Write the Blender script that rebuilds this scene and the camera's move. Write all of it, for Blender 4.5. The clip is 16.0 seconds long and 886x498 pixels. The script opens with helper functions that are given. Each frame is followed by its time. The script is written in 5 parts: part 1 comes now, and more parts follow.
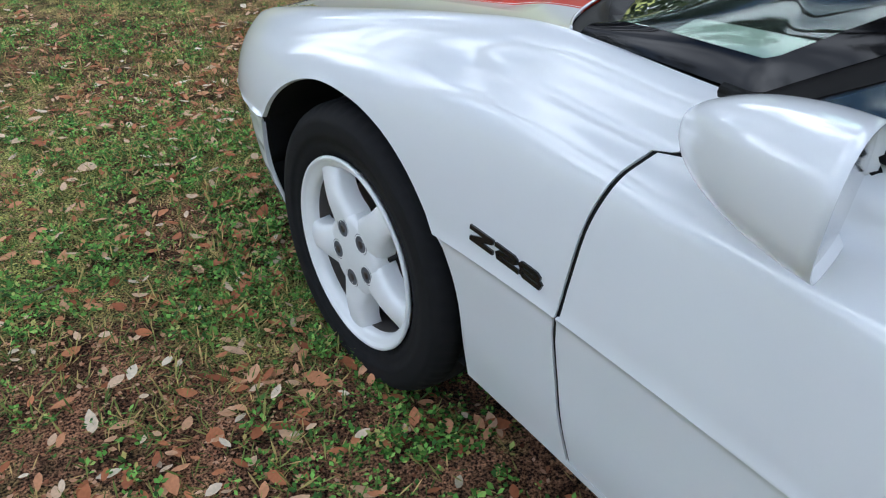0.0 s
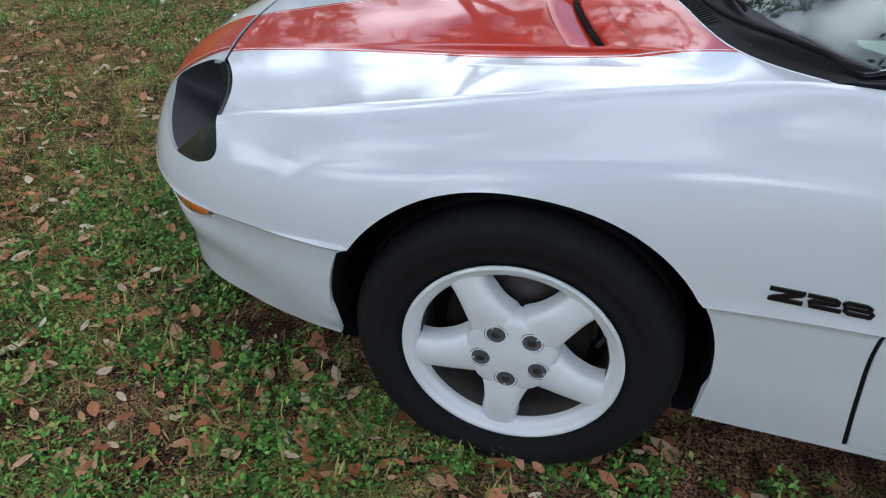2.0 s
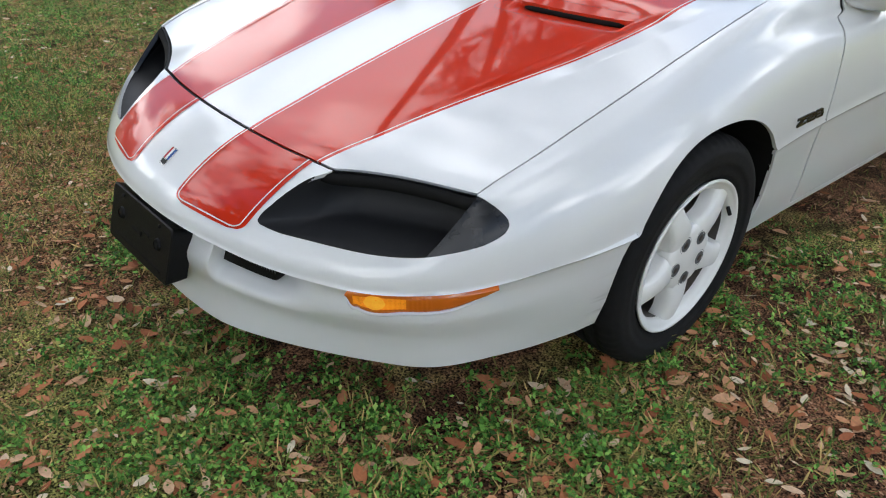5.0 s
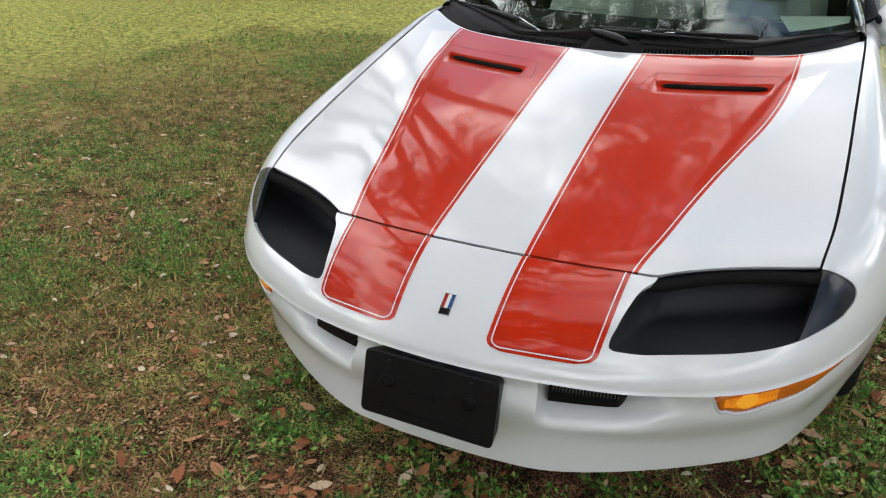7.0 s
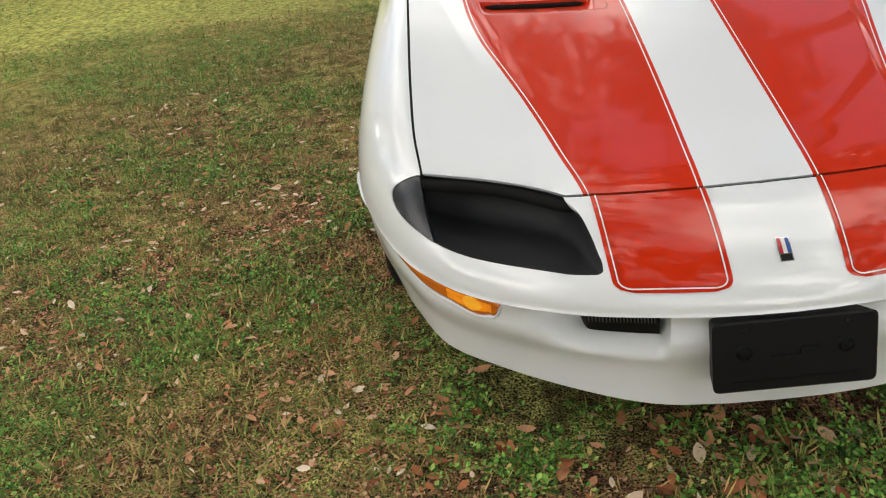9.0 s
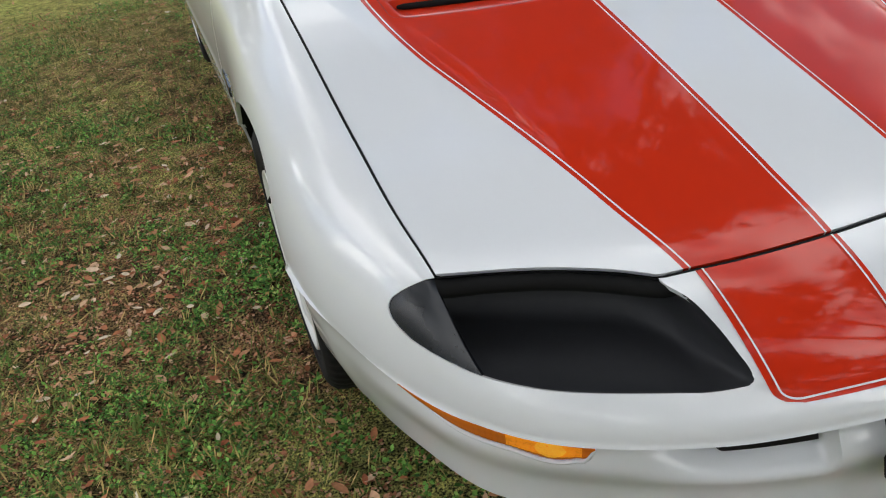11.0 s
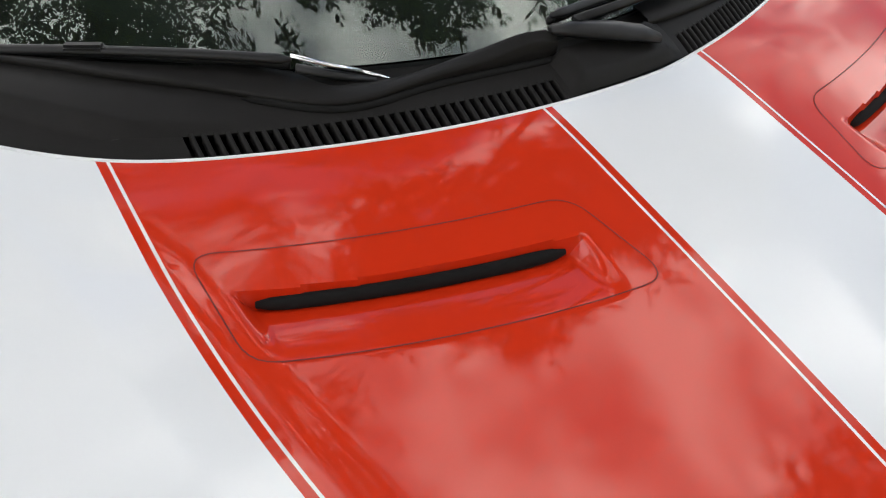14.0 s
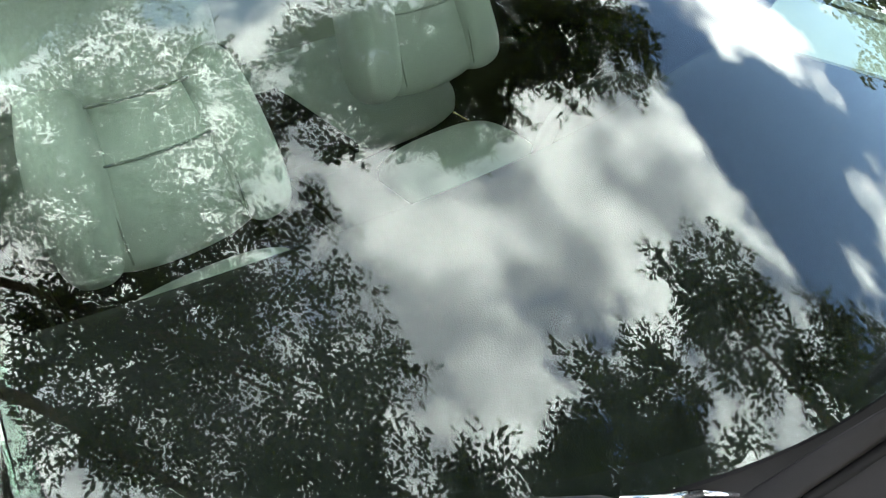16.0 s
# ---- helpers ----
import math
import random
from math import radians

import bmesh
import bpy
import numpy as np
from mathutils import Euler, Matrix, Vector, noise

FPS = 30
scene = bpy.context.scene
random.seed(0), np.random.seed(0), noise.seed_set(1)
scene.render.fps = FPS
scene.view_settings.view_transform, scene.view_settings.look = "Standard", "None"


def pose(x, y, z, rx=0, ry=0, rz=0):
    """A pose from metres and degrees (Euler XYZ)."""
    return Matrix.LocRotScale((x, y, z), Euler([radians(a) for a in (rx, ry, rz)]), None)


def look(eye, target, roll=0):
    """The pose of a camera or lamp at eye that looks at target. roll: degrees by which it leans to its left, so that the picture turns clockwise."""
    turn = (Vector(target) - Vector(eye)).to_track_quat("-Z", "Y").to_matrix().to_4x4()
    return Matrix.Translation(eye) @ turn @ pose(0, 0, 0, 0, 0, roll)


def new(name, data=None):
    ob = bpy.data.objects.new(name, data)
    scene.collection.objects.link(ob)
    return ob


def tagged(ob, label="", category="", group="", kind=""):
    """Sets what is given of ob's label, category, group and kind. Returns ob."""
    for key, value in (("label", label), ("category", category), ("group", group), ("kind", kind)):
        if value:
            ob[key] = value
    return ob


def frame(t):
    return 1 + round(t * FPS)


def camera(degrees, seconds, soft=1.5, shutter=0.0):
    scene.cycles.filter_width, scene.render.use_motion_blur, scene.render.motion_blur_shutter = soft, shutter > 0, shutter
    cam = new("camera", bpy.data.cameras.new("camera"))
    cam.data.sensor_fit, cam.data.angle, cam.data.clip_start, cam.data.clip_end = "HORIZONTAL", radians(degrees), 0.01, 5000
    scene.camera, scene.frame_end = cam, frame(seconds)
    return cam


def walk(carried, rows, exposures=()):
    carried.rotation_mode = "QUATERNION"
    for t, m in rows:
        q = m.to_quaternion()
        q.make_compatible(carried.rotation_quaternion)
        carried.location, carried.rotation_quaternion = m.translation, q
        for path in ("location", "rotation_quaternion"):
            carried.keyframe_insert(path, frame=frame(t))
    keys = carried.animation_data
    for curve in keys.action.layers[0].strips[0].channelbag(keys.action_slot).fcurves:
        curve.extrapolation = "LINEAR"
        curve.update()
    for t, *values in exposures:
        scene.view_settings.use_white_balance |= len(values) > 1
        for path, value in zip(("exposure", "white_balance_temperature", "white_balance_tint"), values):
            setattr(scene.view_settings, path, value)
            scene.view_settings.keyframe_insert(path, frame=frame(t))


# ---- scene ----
FOV = 58.942
cam = camera(FOV, 16.0, 1.1)
PATH = [
    (0, (1.5499, 2.2190, 1.2713), (1.0402, 1.5667, 0.7104), 2.34),
    (0.5, (1.6653, 1.9384, 1.2876), (1.0646, 1.3584, 0.7373), 4.01),
    (1, (1.8436, 1.6819, 1.3537), (1.1650, 1.2366, 0.7697), 4.13),
    (1.5, (1.9314, 1.3957, 1.3479), (1.1814, 1.0664, 0.7743), 1.80),
    (2, (1.9761, 1.0767, 1.3805), (1.1873, 0.9172, 0.7869), 4.55),
    (2.5, (2.1605, 0.7643, 1.3670), (1.3457, 0.8057, 0.7887), 3.24),
    (3, (2.1478, 0.4245, 1.3285), (1.3659, 0.5494, 0.7177), 6.63),
    (3.5, (2.0426, 0.1008, 1.3545), (1.2874, 0.2880, 0.7263), 5.04),
    (6, (1.2018, -1.0263, 1.3712), (0.7340, -0.2724, 0.9100), 1.53),
    (6.5, (0.8925, -1.1318, 1.3791), (0.4335, -0.3871, 0.8946), -0.76),
    (7, (0.6132, -1.2816, 1.3643), (0.2209, -0.4719, 0.9279), 0.03),
    (7.5, (0.3286, -1.4274, 1.3980), (0.0610, -0.5820, 0.9358), 0.39),
    (8, (0.0208, -1.4031, 1.3729), (-0.2075, -0.5534, 0.8975), -3.62),
    (10.5, (-1.0328, -0.8177, 1.3450), (-0.8114, -0.0104, 0.7979), -7.76),
    (11, (-0.9419, -0.5849, 1.3275), (-0.7073, 0.2078, 0.7648), -7.89),
    (11.5, (-0.8139, -0.3788, 1.3274), (-0.5052, 0.4049, 0.7885), -4.42),
    (12, (-0.7655, -0.1451, 1.3244), (-0.3703, 0.5916, 0.7756), -0.03),
    (12.5, (-0.6808, 0.0658, 1.2953), (-0.2401, 0.7599, 0.7262), 1.49),
    (13, (-0.5495, 0.2412, 1.2764), (-0.1417, 0.9304, 0.6775), 5.11),
    (13.5, (-0.5460, 0.4104, 1.2851), (-0.1965, 1.1216, 0.6752), 2.18),
    (14, (-0.6094, 0.5677, 1.2852), (-0.1970, 1.2091, 0.6383), 0.50),
    (14.5, (-0.5868, 0.7370, 1.3302), (-0.1813, 1.4052, 0.7064), 0.61),
    (15, (-0.5934, 0.8401, 1.3237), (-0.1923, 1.5650, 0.7638), 0.25),
    (15.5, (-0.6287, 0.9723, 1.3373), (-0.1824, 1.6719, 0.7793), -2.56),
    (15.8, (-0.6294, 1.0554, 1.3460), (-0.1443, 1.7057, 0.7614), -2.88),
    (16, (-0.6418, 1.0923, 1.3998), (-0.1564, 1.7185, 0.7896), -1.22),
]
walk(cam, [(t, look(e, g, r)) for t, e, g, r in PATH], [(0, 0.13, 5600, 10), (2.0, -0.20, 5650, 10), (2.5, -0.35, 5550, 10), (3.0, 0.18, 6050, 10), (3.5, 0.27, 6500, 10), (6.0, -0.12, 6000, 10), (8.0, 0.13, 7100, 10),
      (10.5, -0.08, 6700, 10), (11.5, -0.24, 6300, 10), (12.5, -0.30, 6250, 10), (13.5, 0.02, 6300, 10), (14.5, 0.30, 7050, 10), (15, 1.12, 6900, 10), (16, 1.30, 6450, 10)])

# ---- world and light ----
SUN_EL, SUN_ROT = radians(52), radians(302)
world = bpy.data.worlds.new("sky")
scene.world = world
world.use_nodes = True
wn, wl = world.node_tree.nodes, world.node_tree.links
bg = wn["Background"]
sky = wn.new("ShaderNodeTexSky")
sky.sky_type, sky.sun_disc = "NISHITA", False
sky.sun_elevation, sky.sun_rotation = SUN_EL, SUN_ROT
wco = wn.new("ShaderNodeTexCoord")
wmap = wn.new("ShaderNodeMapping")
wmap.inputs["Scale"].default_value = (1.0, 1.0, 1.6)
wmap.inputs["Rotation"].default_value = (0.0, radians(17), 0.0)
wmap.inputs["Location"].default_value = (-0.13, 0.0, -0.15)
cloud = wn.new("ShaderNodeTexNoise")
cloud.inputs["Scale"].default_value, cloud.inputs["Detail"].default_value, cloud.inputs["Roughness"].default_value = 2.6, 7.0, 0.55
ramp = wn.new("ShaderNodeValToRGB")
ramp.color_ramp.elements[0].position, ramp.color_ramp.elements[1].position = 0.44, 0.53
tone = wn.new("ShaderNodeTexNoise")
tone.inputs["Scale"].default_value, tone.inputs["Detail"].default_value = 5.5, 6.0
tramp = wn.new("ShaderNodeValToRGB")
tramp.color_ramp.elements[0].color, tramp.color_ramp.elements[1].color = (7.5, 7.8, 8.3, 1), (23.0, 22.8, 22.4, 1)
tramp.color_ramp.elements[0].position, tramp.color_ramp.elements[1].position = 0.41, 0.60
wmix = wn.new("ShaderNodeMix")
wmix.data_type = "RGBA"
wl.new(wco.outputs["Generated"], wmap.inputs["Vector"])
wl.new(wmap.outputs["Vector"], cloud.inputs["Vector"])
wl.new(wmap.outputs["Vector"], tone.inputs["Vector"])
# thick cloud overhead, thinning to blue in the east
cover = cloud.outputs["Fac"]
for way, near, far, gain in (((.35, -.03, .93), .80, .96, .10), ((.86, -.08, .50), .93, .985, -.10)):
    facing = wn.new("ShaderNodeVectorMath")
    facing.operation = "DOT_PRODUCT"
    facing.inputs[1].default_value = way
    wl.new(wco.outputs["Generated"], facing.inputs[0])
    amount = wn.new("ShaderNodeMapRange")
    amount.interpolation_type = "SMOOTHSTEP"
    amount.inputs["From Min"].default_value, amount.inputs["From Max"].default_value, amount.inputs["To Max"].default_value = near, far, gain
    wl.new(facing.outputs["Value"], amount.inputs["Value"])
    more = wn.new("ShaderNodeMath")
    wl.new(cover, more.inputs[0])
    wl.new(amount.outputs["Result"], more.inputs[1])
    cover = more.outputs[0]
wl.new(cover, ramp.inputs["Fac"])
wl.new(tone.outputs["Fac"], tramp.inputs["Fac"])
wl.new(ramp.outputs["Color"], wmix.inputs["Factor"])
clear = wn.new("ShaderNodeVectorMath")
clear.operation = "SCALE"
clear.inputs["Scale"].default_value = 1.25
wl.new(sky.outputs["Color"], clear.inputs[0])
wl.new(clear.outputs["Vector"], wmix.inputs["A"])
# clouds are greyer from below and brighter low in the sky
height = wn.new("ShaderNodeSeparateXYZ")
wl.new(wco.outputs["Generated"], height.inputs[0])
low_sky = wn.new("ShaderNodeMapRange")
low_sky.inputs["From Min"].default_value, low_sky.inputs["From Max"].default_value = .15, .85
low_sky.inputs["To Min"].default_value, low_sky.inputs["To Max"].default_value = 1.5, .84
wl.new(height.outputs["Z"], low_sky.inputs["Value"])
lit = wn.new("ShaderNodeVectorMath")
lit.operation = "SCALE"
wl.new(tramp.outputs["Color"], lit.inputs[0])
wl.new(low_sky.outputs["Result"], lit.inputs["Scale"])
wl.new(lit.outputs["Vector"], wmix.inputs["B"])
wl.new(wmix.outputs["Result"], bg.inputs["Color"])
bg.inputs["Strength"].default_value = 0.15
sun = new("sun", bpy.data.lights.new("sun", "SUN"))
sun.data.energy, sun.data.angle, sun.data.color = 0.45, radians(45), (1.0, 0.96, 0.9)
sun.rotation_euler = (radians(90) - SUN_EL, 0, radians(180) - SUN_ROT)

# ---- materials ----
def mat(name, color, rough=0.5, metal=0.0, vary=0.12, scale=30.0, bump=0.0, bscale=200.0, coat=0.0, spec=0.5, rvary=0.1):
    m = bpy.data.materials.new(name)
    m.use_nodes = True
    n, l = m.node_tree.nodes, m.node_tree.links
    b = n["Principled BSDF"]
    b.inputs["Metallic"].default_value = metal
    b.inputs["Specular IOR Level"].default_value = spec
    b.inputs["Coat Weight"].default_value = coat
    b.inputs["Coat Roughness"].default_value, b.inputs["Coat IOR"].default_value = 0.045, 1.7
    co = n.new("ShaderNodeTexCoord")
    t1 = n.new("ShaderNodeTexNoise")
    t1.inputs["Scale"].default_value, t1.inputs["Detail"].default_value = scale, 6.0
    t2 = n.new("ShaderNodeTexNoise")
    t2.inputs["Scale"].default_value, t2.inputs["Detail"].default_value = scale / 9.0, 3.0
    add = n.new("ShaderNodeMath")
    add.operation = "ADD"
    half = n.new("ShaderNodeMapRange")
    half.inputs["From Min"].default_value, half.inputs["From Max"].default_value = 0.6, 1.4
    half.inputs["To Min"].default_value, half.inputs["To Max"].default_value = 1.0 - vary, 1.0 + vary
    mul = n.new("ShaderNodeMix")
    mul.data_type, mul.blend_type = "RGBA", "MULTIPLY"
    mul.inputs["Factor"].default_value = 1.0
    mul.inputs["A"].default_value = (*color, 1)
    for t in (t1, t2):
        l.new(co.outputs["Object"], t.inputs["Vector"])
    l.new(t1.outputs["Fac"], add.inputs[0])
    l.new(t2.outputs["Fac"], add.inputs[1])
    l.new(add.outputs[0], half.inputs["Value"])
    l.new(half.outputs["Result"], mul.inputs["B"])
    l.new(mul.outputs["Result"], b.inputs["Base Color"])
    rr = n.new("ShaderNodeMapRange")
    rr.inputs["To Min"].default_value, rr.inputs["To Max"].default_value = max(0.0, rough - rvary), min(1.0, rough + rvary)
    l.new(t2.outputs["Fac"], rr.inputs["Value"])
    l.new(rr.outputs["Result"], b.inputs["Roughness"])
    if bump:
        t3 = n.new("ShaderNodeTexNoise")
        t3.inputs["Scale"].default_value, t3.inputs["Detail"].default_value = bscale, 4.0
        bp = n.new("ShaderNodeBump")
        bp.inputs["Strength"].default_value, bp.inputs["Distance"].default_value = bump, 0.002
        l.new(co.outputs["Object"], t3.inputs["Vector"])
        l.new(t3.outputs["Fac"], bp.inputs["Height"])
        l.new(bp.outputs["Normal"], b.inputs["Normal"])
    return m


WHITE = mat("white_paint", (0.78, 0.80, 0.82), 0.35, 0, 0.02, 6, coat=1.0, spec=0.25, rvary=0.03)
WHITE.node_tree.nodes["Principled BSDF"].inputs["Coat IOR"].default_value = 1.7
WHITE.node_tree.nodes["Principled BSDF"].inputs["Coat Roughness"].default_value = 0.085
RED = mat("orange_red_stripe_paint", (0.58, 0.026, 0.005), 0.45, 0, 0.04, 8, coat=0.62, spec=0.05, rvary=0.04)
PIN = mat("pinstripe_white", (0.8, 0.8, 0.78), 0.3, 0, 0.03, 8, coat=0.6)
SILVER = mat("white_wheel_paint", (0.86, 0.87, 0.86), 0.35, 0, 0.03, 20, coat=0.3)
RUBBER = mat("tyre_rubber", (0.010, 0.010, 0.011), 0.8, 0, 0.3, 50, bump=0.25, bscale=400, spec=0.25)
BLACK = mat("black_plastic", (0.006, 0.006, 0.007), 0.45, 0, 0.2, 120, bump=0.2, bscale=900, spec=0.18)
COWL = mat("faded_black_cowl_plastic", (0.0090, 0.0083, 0.0080), 0.6, 0, 0.2, 40, bump=0.12, bscale=700, spec=0.2)
GLOSS = mat("gloss_black", (0.008, 0.008, 0.009), 0.15, 0, 0.1, 50)
POCKET = mat("satin_black_lamp_pocket", (0.024, 0.025, 0.028), 0.55, 0, 0.10, 60, bump=0.04, bscale=600, spec=0.4)
DARK = mat("underbody_black", (0.008, 0.008, 0.008), 0.9, 0, 0.2, 30, spec=0.2)
RUST = mat("brake_iron", (0.10, 0.085, 0.075), 0.55, 0.8, 0.3, 60)
CHROME = mat("chrome", (0.8, 0.8, 0.8), 0.12, 1.0, 0.03, 30)
LEATHER = mat("grey_leather", (0.46, 0.47, 0.43), 0.5, 0, 0.08, 40, bump=0.3, bscale=350)
DASH = mat("dark_grey_dash", (0.008, 0.008, 0.0085), 0.75, 0, 0.12, 60, bump=0.3, bscale=500, spec=0.12)
BLUE = mat("badge_blue", (0.02, 0.08, 0.3), 0.2, 0, 0.03, 50, coat=1)
BADGERED = mat("badge_red", (0.45, 0.02, 0.03), 0.2, 0, 0.03, 50, coat=1)


def glass(name, color, rough=0.0, ior=1.5):
    m = bpy.data.materials.new(name)
    m.use_nodes = True
    b = m.node_tree.nodes["Principled BSDF"]
    b.inputs["Base Color"].default_value = (*color, 1)
    b.inputs["Transmission Weight"].default_value = 1.0
    b.inputs["Roughness"].default_value = rough
    b.inputs["IOR"].default_value = ior
    return m


GLASS = glass("green_tinted_glass", (0.80, 0.97, 0.87), 0.0, 1.60)
AMBER = mat("amber_lens", (0.74, 0.16, 0.006), 0.12, 0, 0.05, 40, coat=1.0)

# grey for the painted shade of the lug holes and for the cap joints
LUGGREY = mat("lug_shade_and_joint_grey", (0.10, 0.105, 0.115), 0.6, 0, 0.15, 60)
LIT = mat("lit_amber_lens", (0.82, 0.22, 0.008), 0.12, 0, 0.45, 260, coat=1.0)
LIT.node_tree.nodes["Principled BSDF"].inputs["Emission Color"].default_value = (1.0, 0.36, 0.012, 1)
LIT.node_tree.nodes["Principled BSDF"].inputs["Emission Strength"].default_value = 0.34
BULB = mat("lit_yellow_lens", (0.75, 0.30, 0.02), 0.2, 0, 0.3, 260, coat=1.0)
BULB.node_tree.nodes["Principled BSDF"].inputs["Emission Color"].default_value = (1.0, 0.46, 0.03, 1)
BULB.node_tree.nodes["Principled BSDF"].inputs["Emission Strength"].default_value = 0.48


# ---- small helpers ----
def spline(xs, ys):
    """A smooth curve through knots (monotone slopes)."""
    xs, ys = np.asarray(xs, float), np.asarray(ys, float)
    h = np.diff(xs)
    d = np.diff(ys) / h
    m = np.empty_like(ys)
    m[0], m[-1] = d[0], d[-1]
    for i in range(1, len(xs) - 1):
        m[i] = (h[i] * d[i - 1] + h[i - 1] * d[i]) / (h[i] + h[i - 1])

    def f(x):
        x = np.clip(np.asarray(x, float), xs[0], xs[-1])
        i = np.clip(np.searchsorted(xs, x, side="right") - 1, 0, len(xs) - 2)
        t = (x - xs[i]) / h[i]
        return ((2 * t ** 3 - 3 * t ** 2 + 1) * ys[i] + (t ** 3 - 2 * t ** 2 + t) * h[i] * m[i]
                + (-2 * t ** 3 + 3 * t ** 2) * ys[i + 1] + (t ** 3 - t ** 2) * h[i] * m[i + 1])
    return f


def put(name, verts, faces, material, parent=None, label="", smooth=True, solid=0.0, bevel=0.0, slots=None):
    """One mesh object from vertices and faces."""
    me = bpy.data.meshes.new(name)
    me.from_pydata([tuple(map(float, v)) for v in verts], [], [tuple(f) for f in faces])
    mats = material if isinstance(material, (list, tuple)) else [material]
    for m in mats:
        me.materials.append(m)
    if slots is not None:
        me.polygons.foreach_set("material_index", slots)
    me.polygons.foreach_set("use_smooth", [smooth] * len(me.polygons))
    me.update()
    ob = new(name, me)
    if parent:
        ob.parent = parent
    if solid:
        s = ob.modifiers.new("solid", "SOLIDIFY")
        s.thickness, s.offset, s.use_even_offset = solid, -1.0, False
        ob.modifiers.new("edges", "EDGE_SPLIT").split_angle = radians(45)
    if bevel:
        b = ob.modifiers.new("bevel", "BEVEL")
        b.width, b.segments, b.limit_method = bevel, 2, "ANGLE"
    if label:
        ob["label"] = label
    return ob


def part(name, bm, material, parent, label="", smooth=True):
    me = bpy.data.meshes.new(name)
    bm.to_mesh(me)
    bm.free()
    me.materials.append(material)
    me.polygons.foreach_set("use_smooth", [smooth] * len(me.polygons))
    ob = new(name, me)
    ob.parent = parent
    if label:
        ob["label"] = label
    return ob


def grid_faces(nu, nv, closed_u=False, closed_v=False, flip=False):
    f = []
    for i in range(nu if closed_u else nu - 1):
        for j in range(nv if closed_v else nv - 1):
            a, b = i * nv + j, ((i + 1) % nu) * nv + j
            c, d = ((i + 1) % nu) * nv + (j + 1) % nv, i * nv + (j + 1) % nv
            f.append((a, d, c, b) if flip else (a, b, c, d))
    return f


def tube(name, pts, r, material, parent, label="", n=8, flat=1.0, up=(0, 0, 1)):
    """A swept round or flattened bar along points; r may vary along it."""
    pts = [Vector(p) for p in pts]
    rs = r if isinstance(r, (list, tuple)) else [r] * len(pts)
    vs = []
    for i, p in enumerate(pts):
        t = (pts[min(i + 1, len(pts) - 1)] - pts[max(i - 1, 0)]).normalized()
        a = t.cross(Vector(up))
        a = a.normalized() if a.length > 1e-6 else Vector((1, 0, 0))
        b = a.cross(t).normalized()
        for k in range(n):
            q = 2 * math.pi * k / n
            vs.append(p + a * math.cos(q) * rs[i] + b * math.sin(q) * rs[i] * flat)
    fs = grid_faces(len(pts), n, closed_v=True)
    fs += [tuple(range(n)), tuple(range(len(pts) * n - 1, len(pts) * n - n - 1, -1))]
    return put(name, vs, fs, material, parent, label)


def box(name, lo, hi, material, parent, label="", bevel=0.003, turn=None):
    bm = bmesh.new()
    bmesh.ops.create_cube(bm, size=1.0)
    lo, hi = Vector(lo), Vector(hi)
    for v in bm.verts:
        v.co = Vector(((hi[i] - lo[i]) * v.co[i] + (hi[i] + lo[i]) / 2 for i in range(3)))
    if bevel:
        bmesh.ops.bevel(bm, geom=bm.edges[:], offset=bevel, segments=2, affect="EDGES")
    if turn:
        bmesh.ops.transform(bm, matrix=turn, verts=bm.verts)
    return part(name, bm, material, parent, label, smooth=False)


def lathe(name, prof, axis_x, cy, cz, material, parent, label="", n=64, side=1):
    """A turned part round the line y = cy, z = cz; prof: (radius, x) pairs."""
    vs = []
    for r, x in prof:
        for k in range(n):
            a = 2 * math.pi * k / n
            vs.append((side * (axis_x + x), cy + r * math.cos(a), cz + r * math.sin(a)))
    return put(name, vs, grid_faces(len(prof), n, closed_v=True, flip=side > 0), material, parent, label)

# ---- ground ----
def ground_height(x, y):
    """Gently uneven lawn."""
    return 0.010 * np.sin(1.3 * x + 0.4) * np.sin(1.1 * y - 0.7) + 0.004 * np.sin(5.1 * x) * np.sin(4.3 * y + 1.0) - 0.010


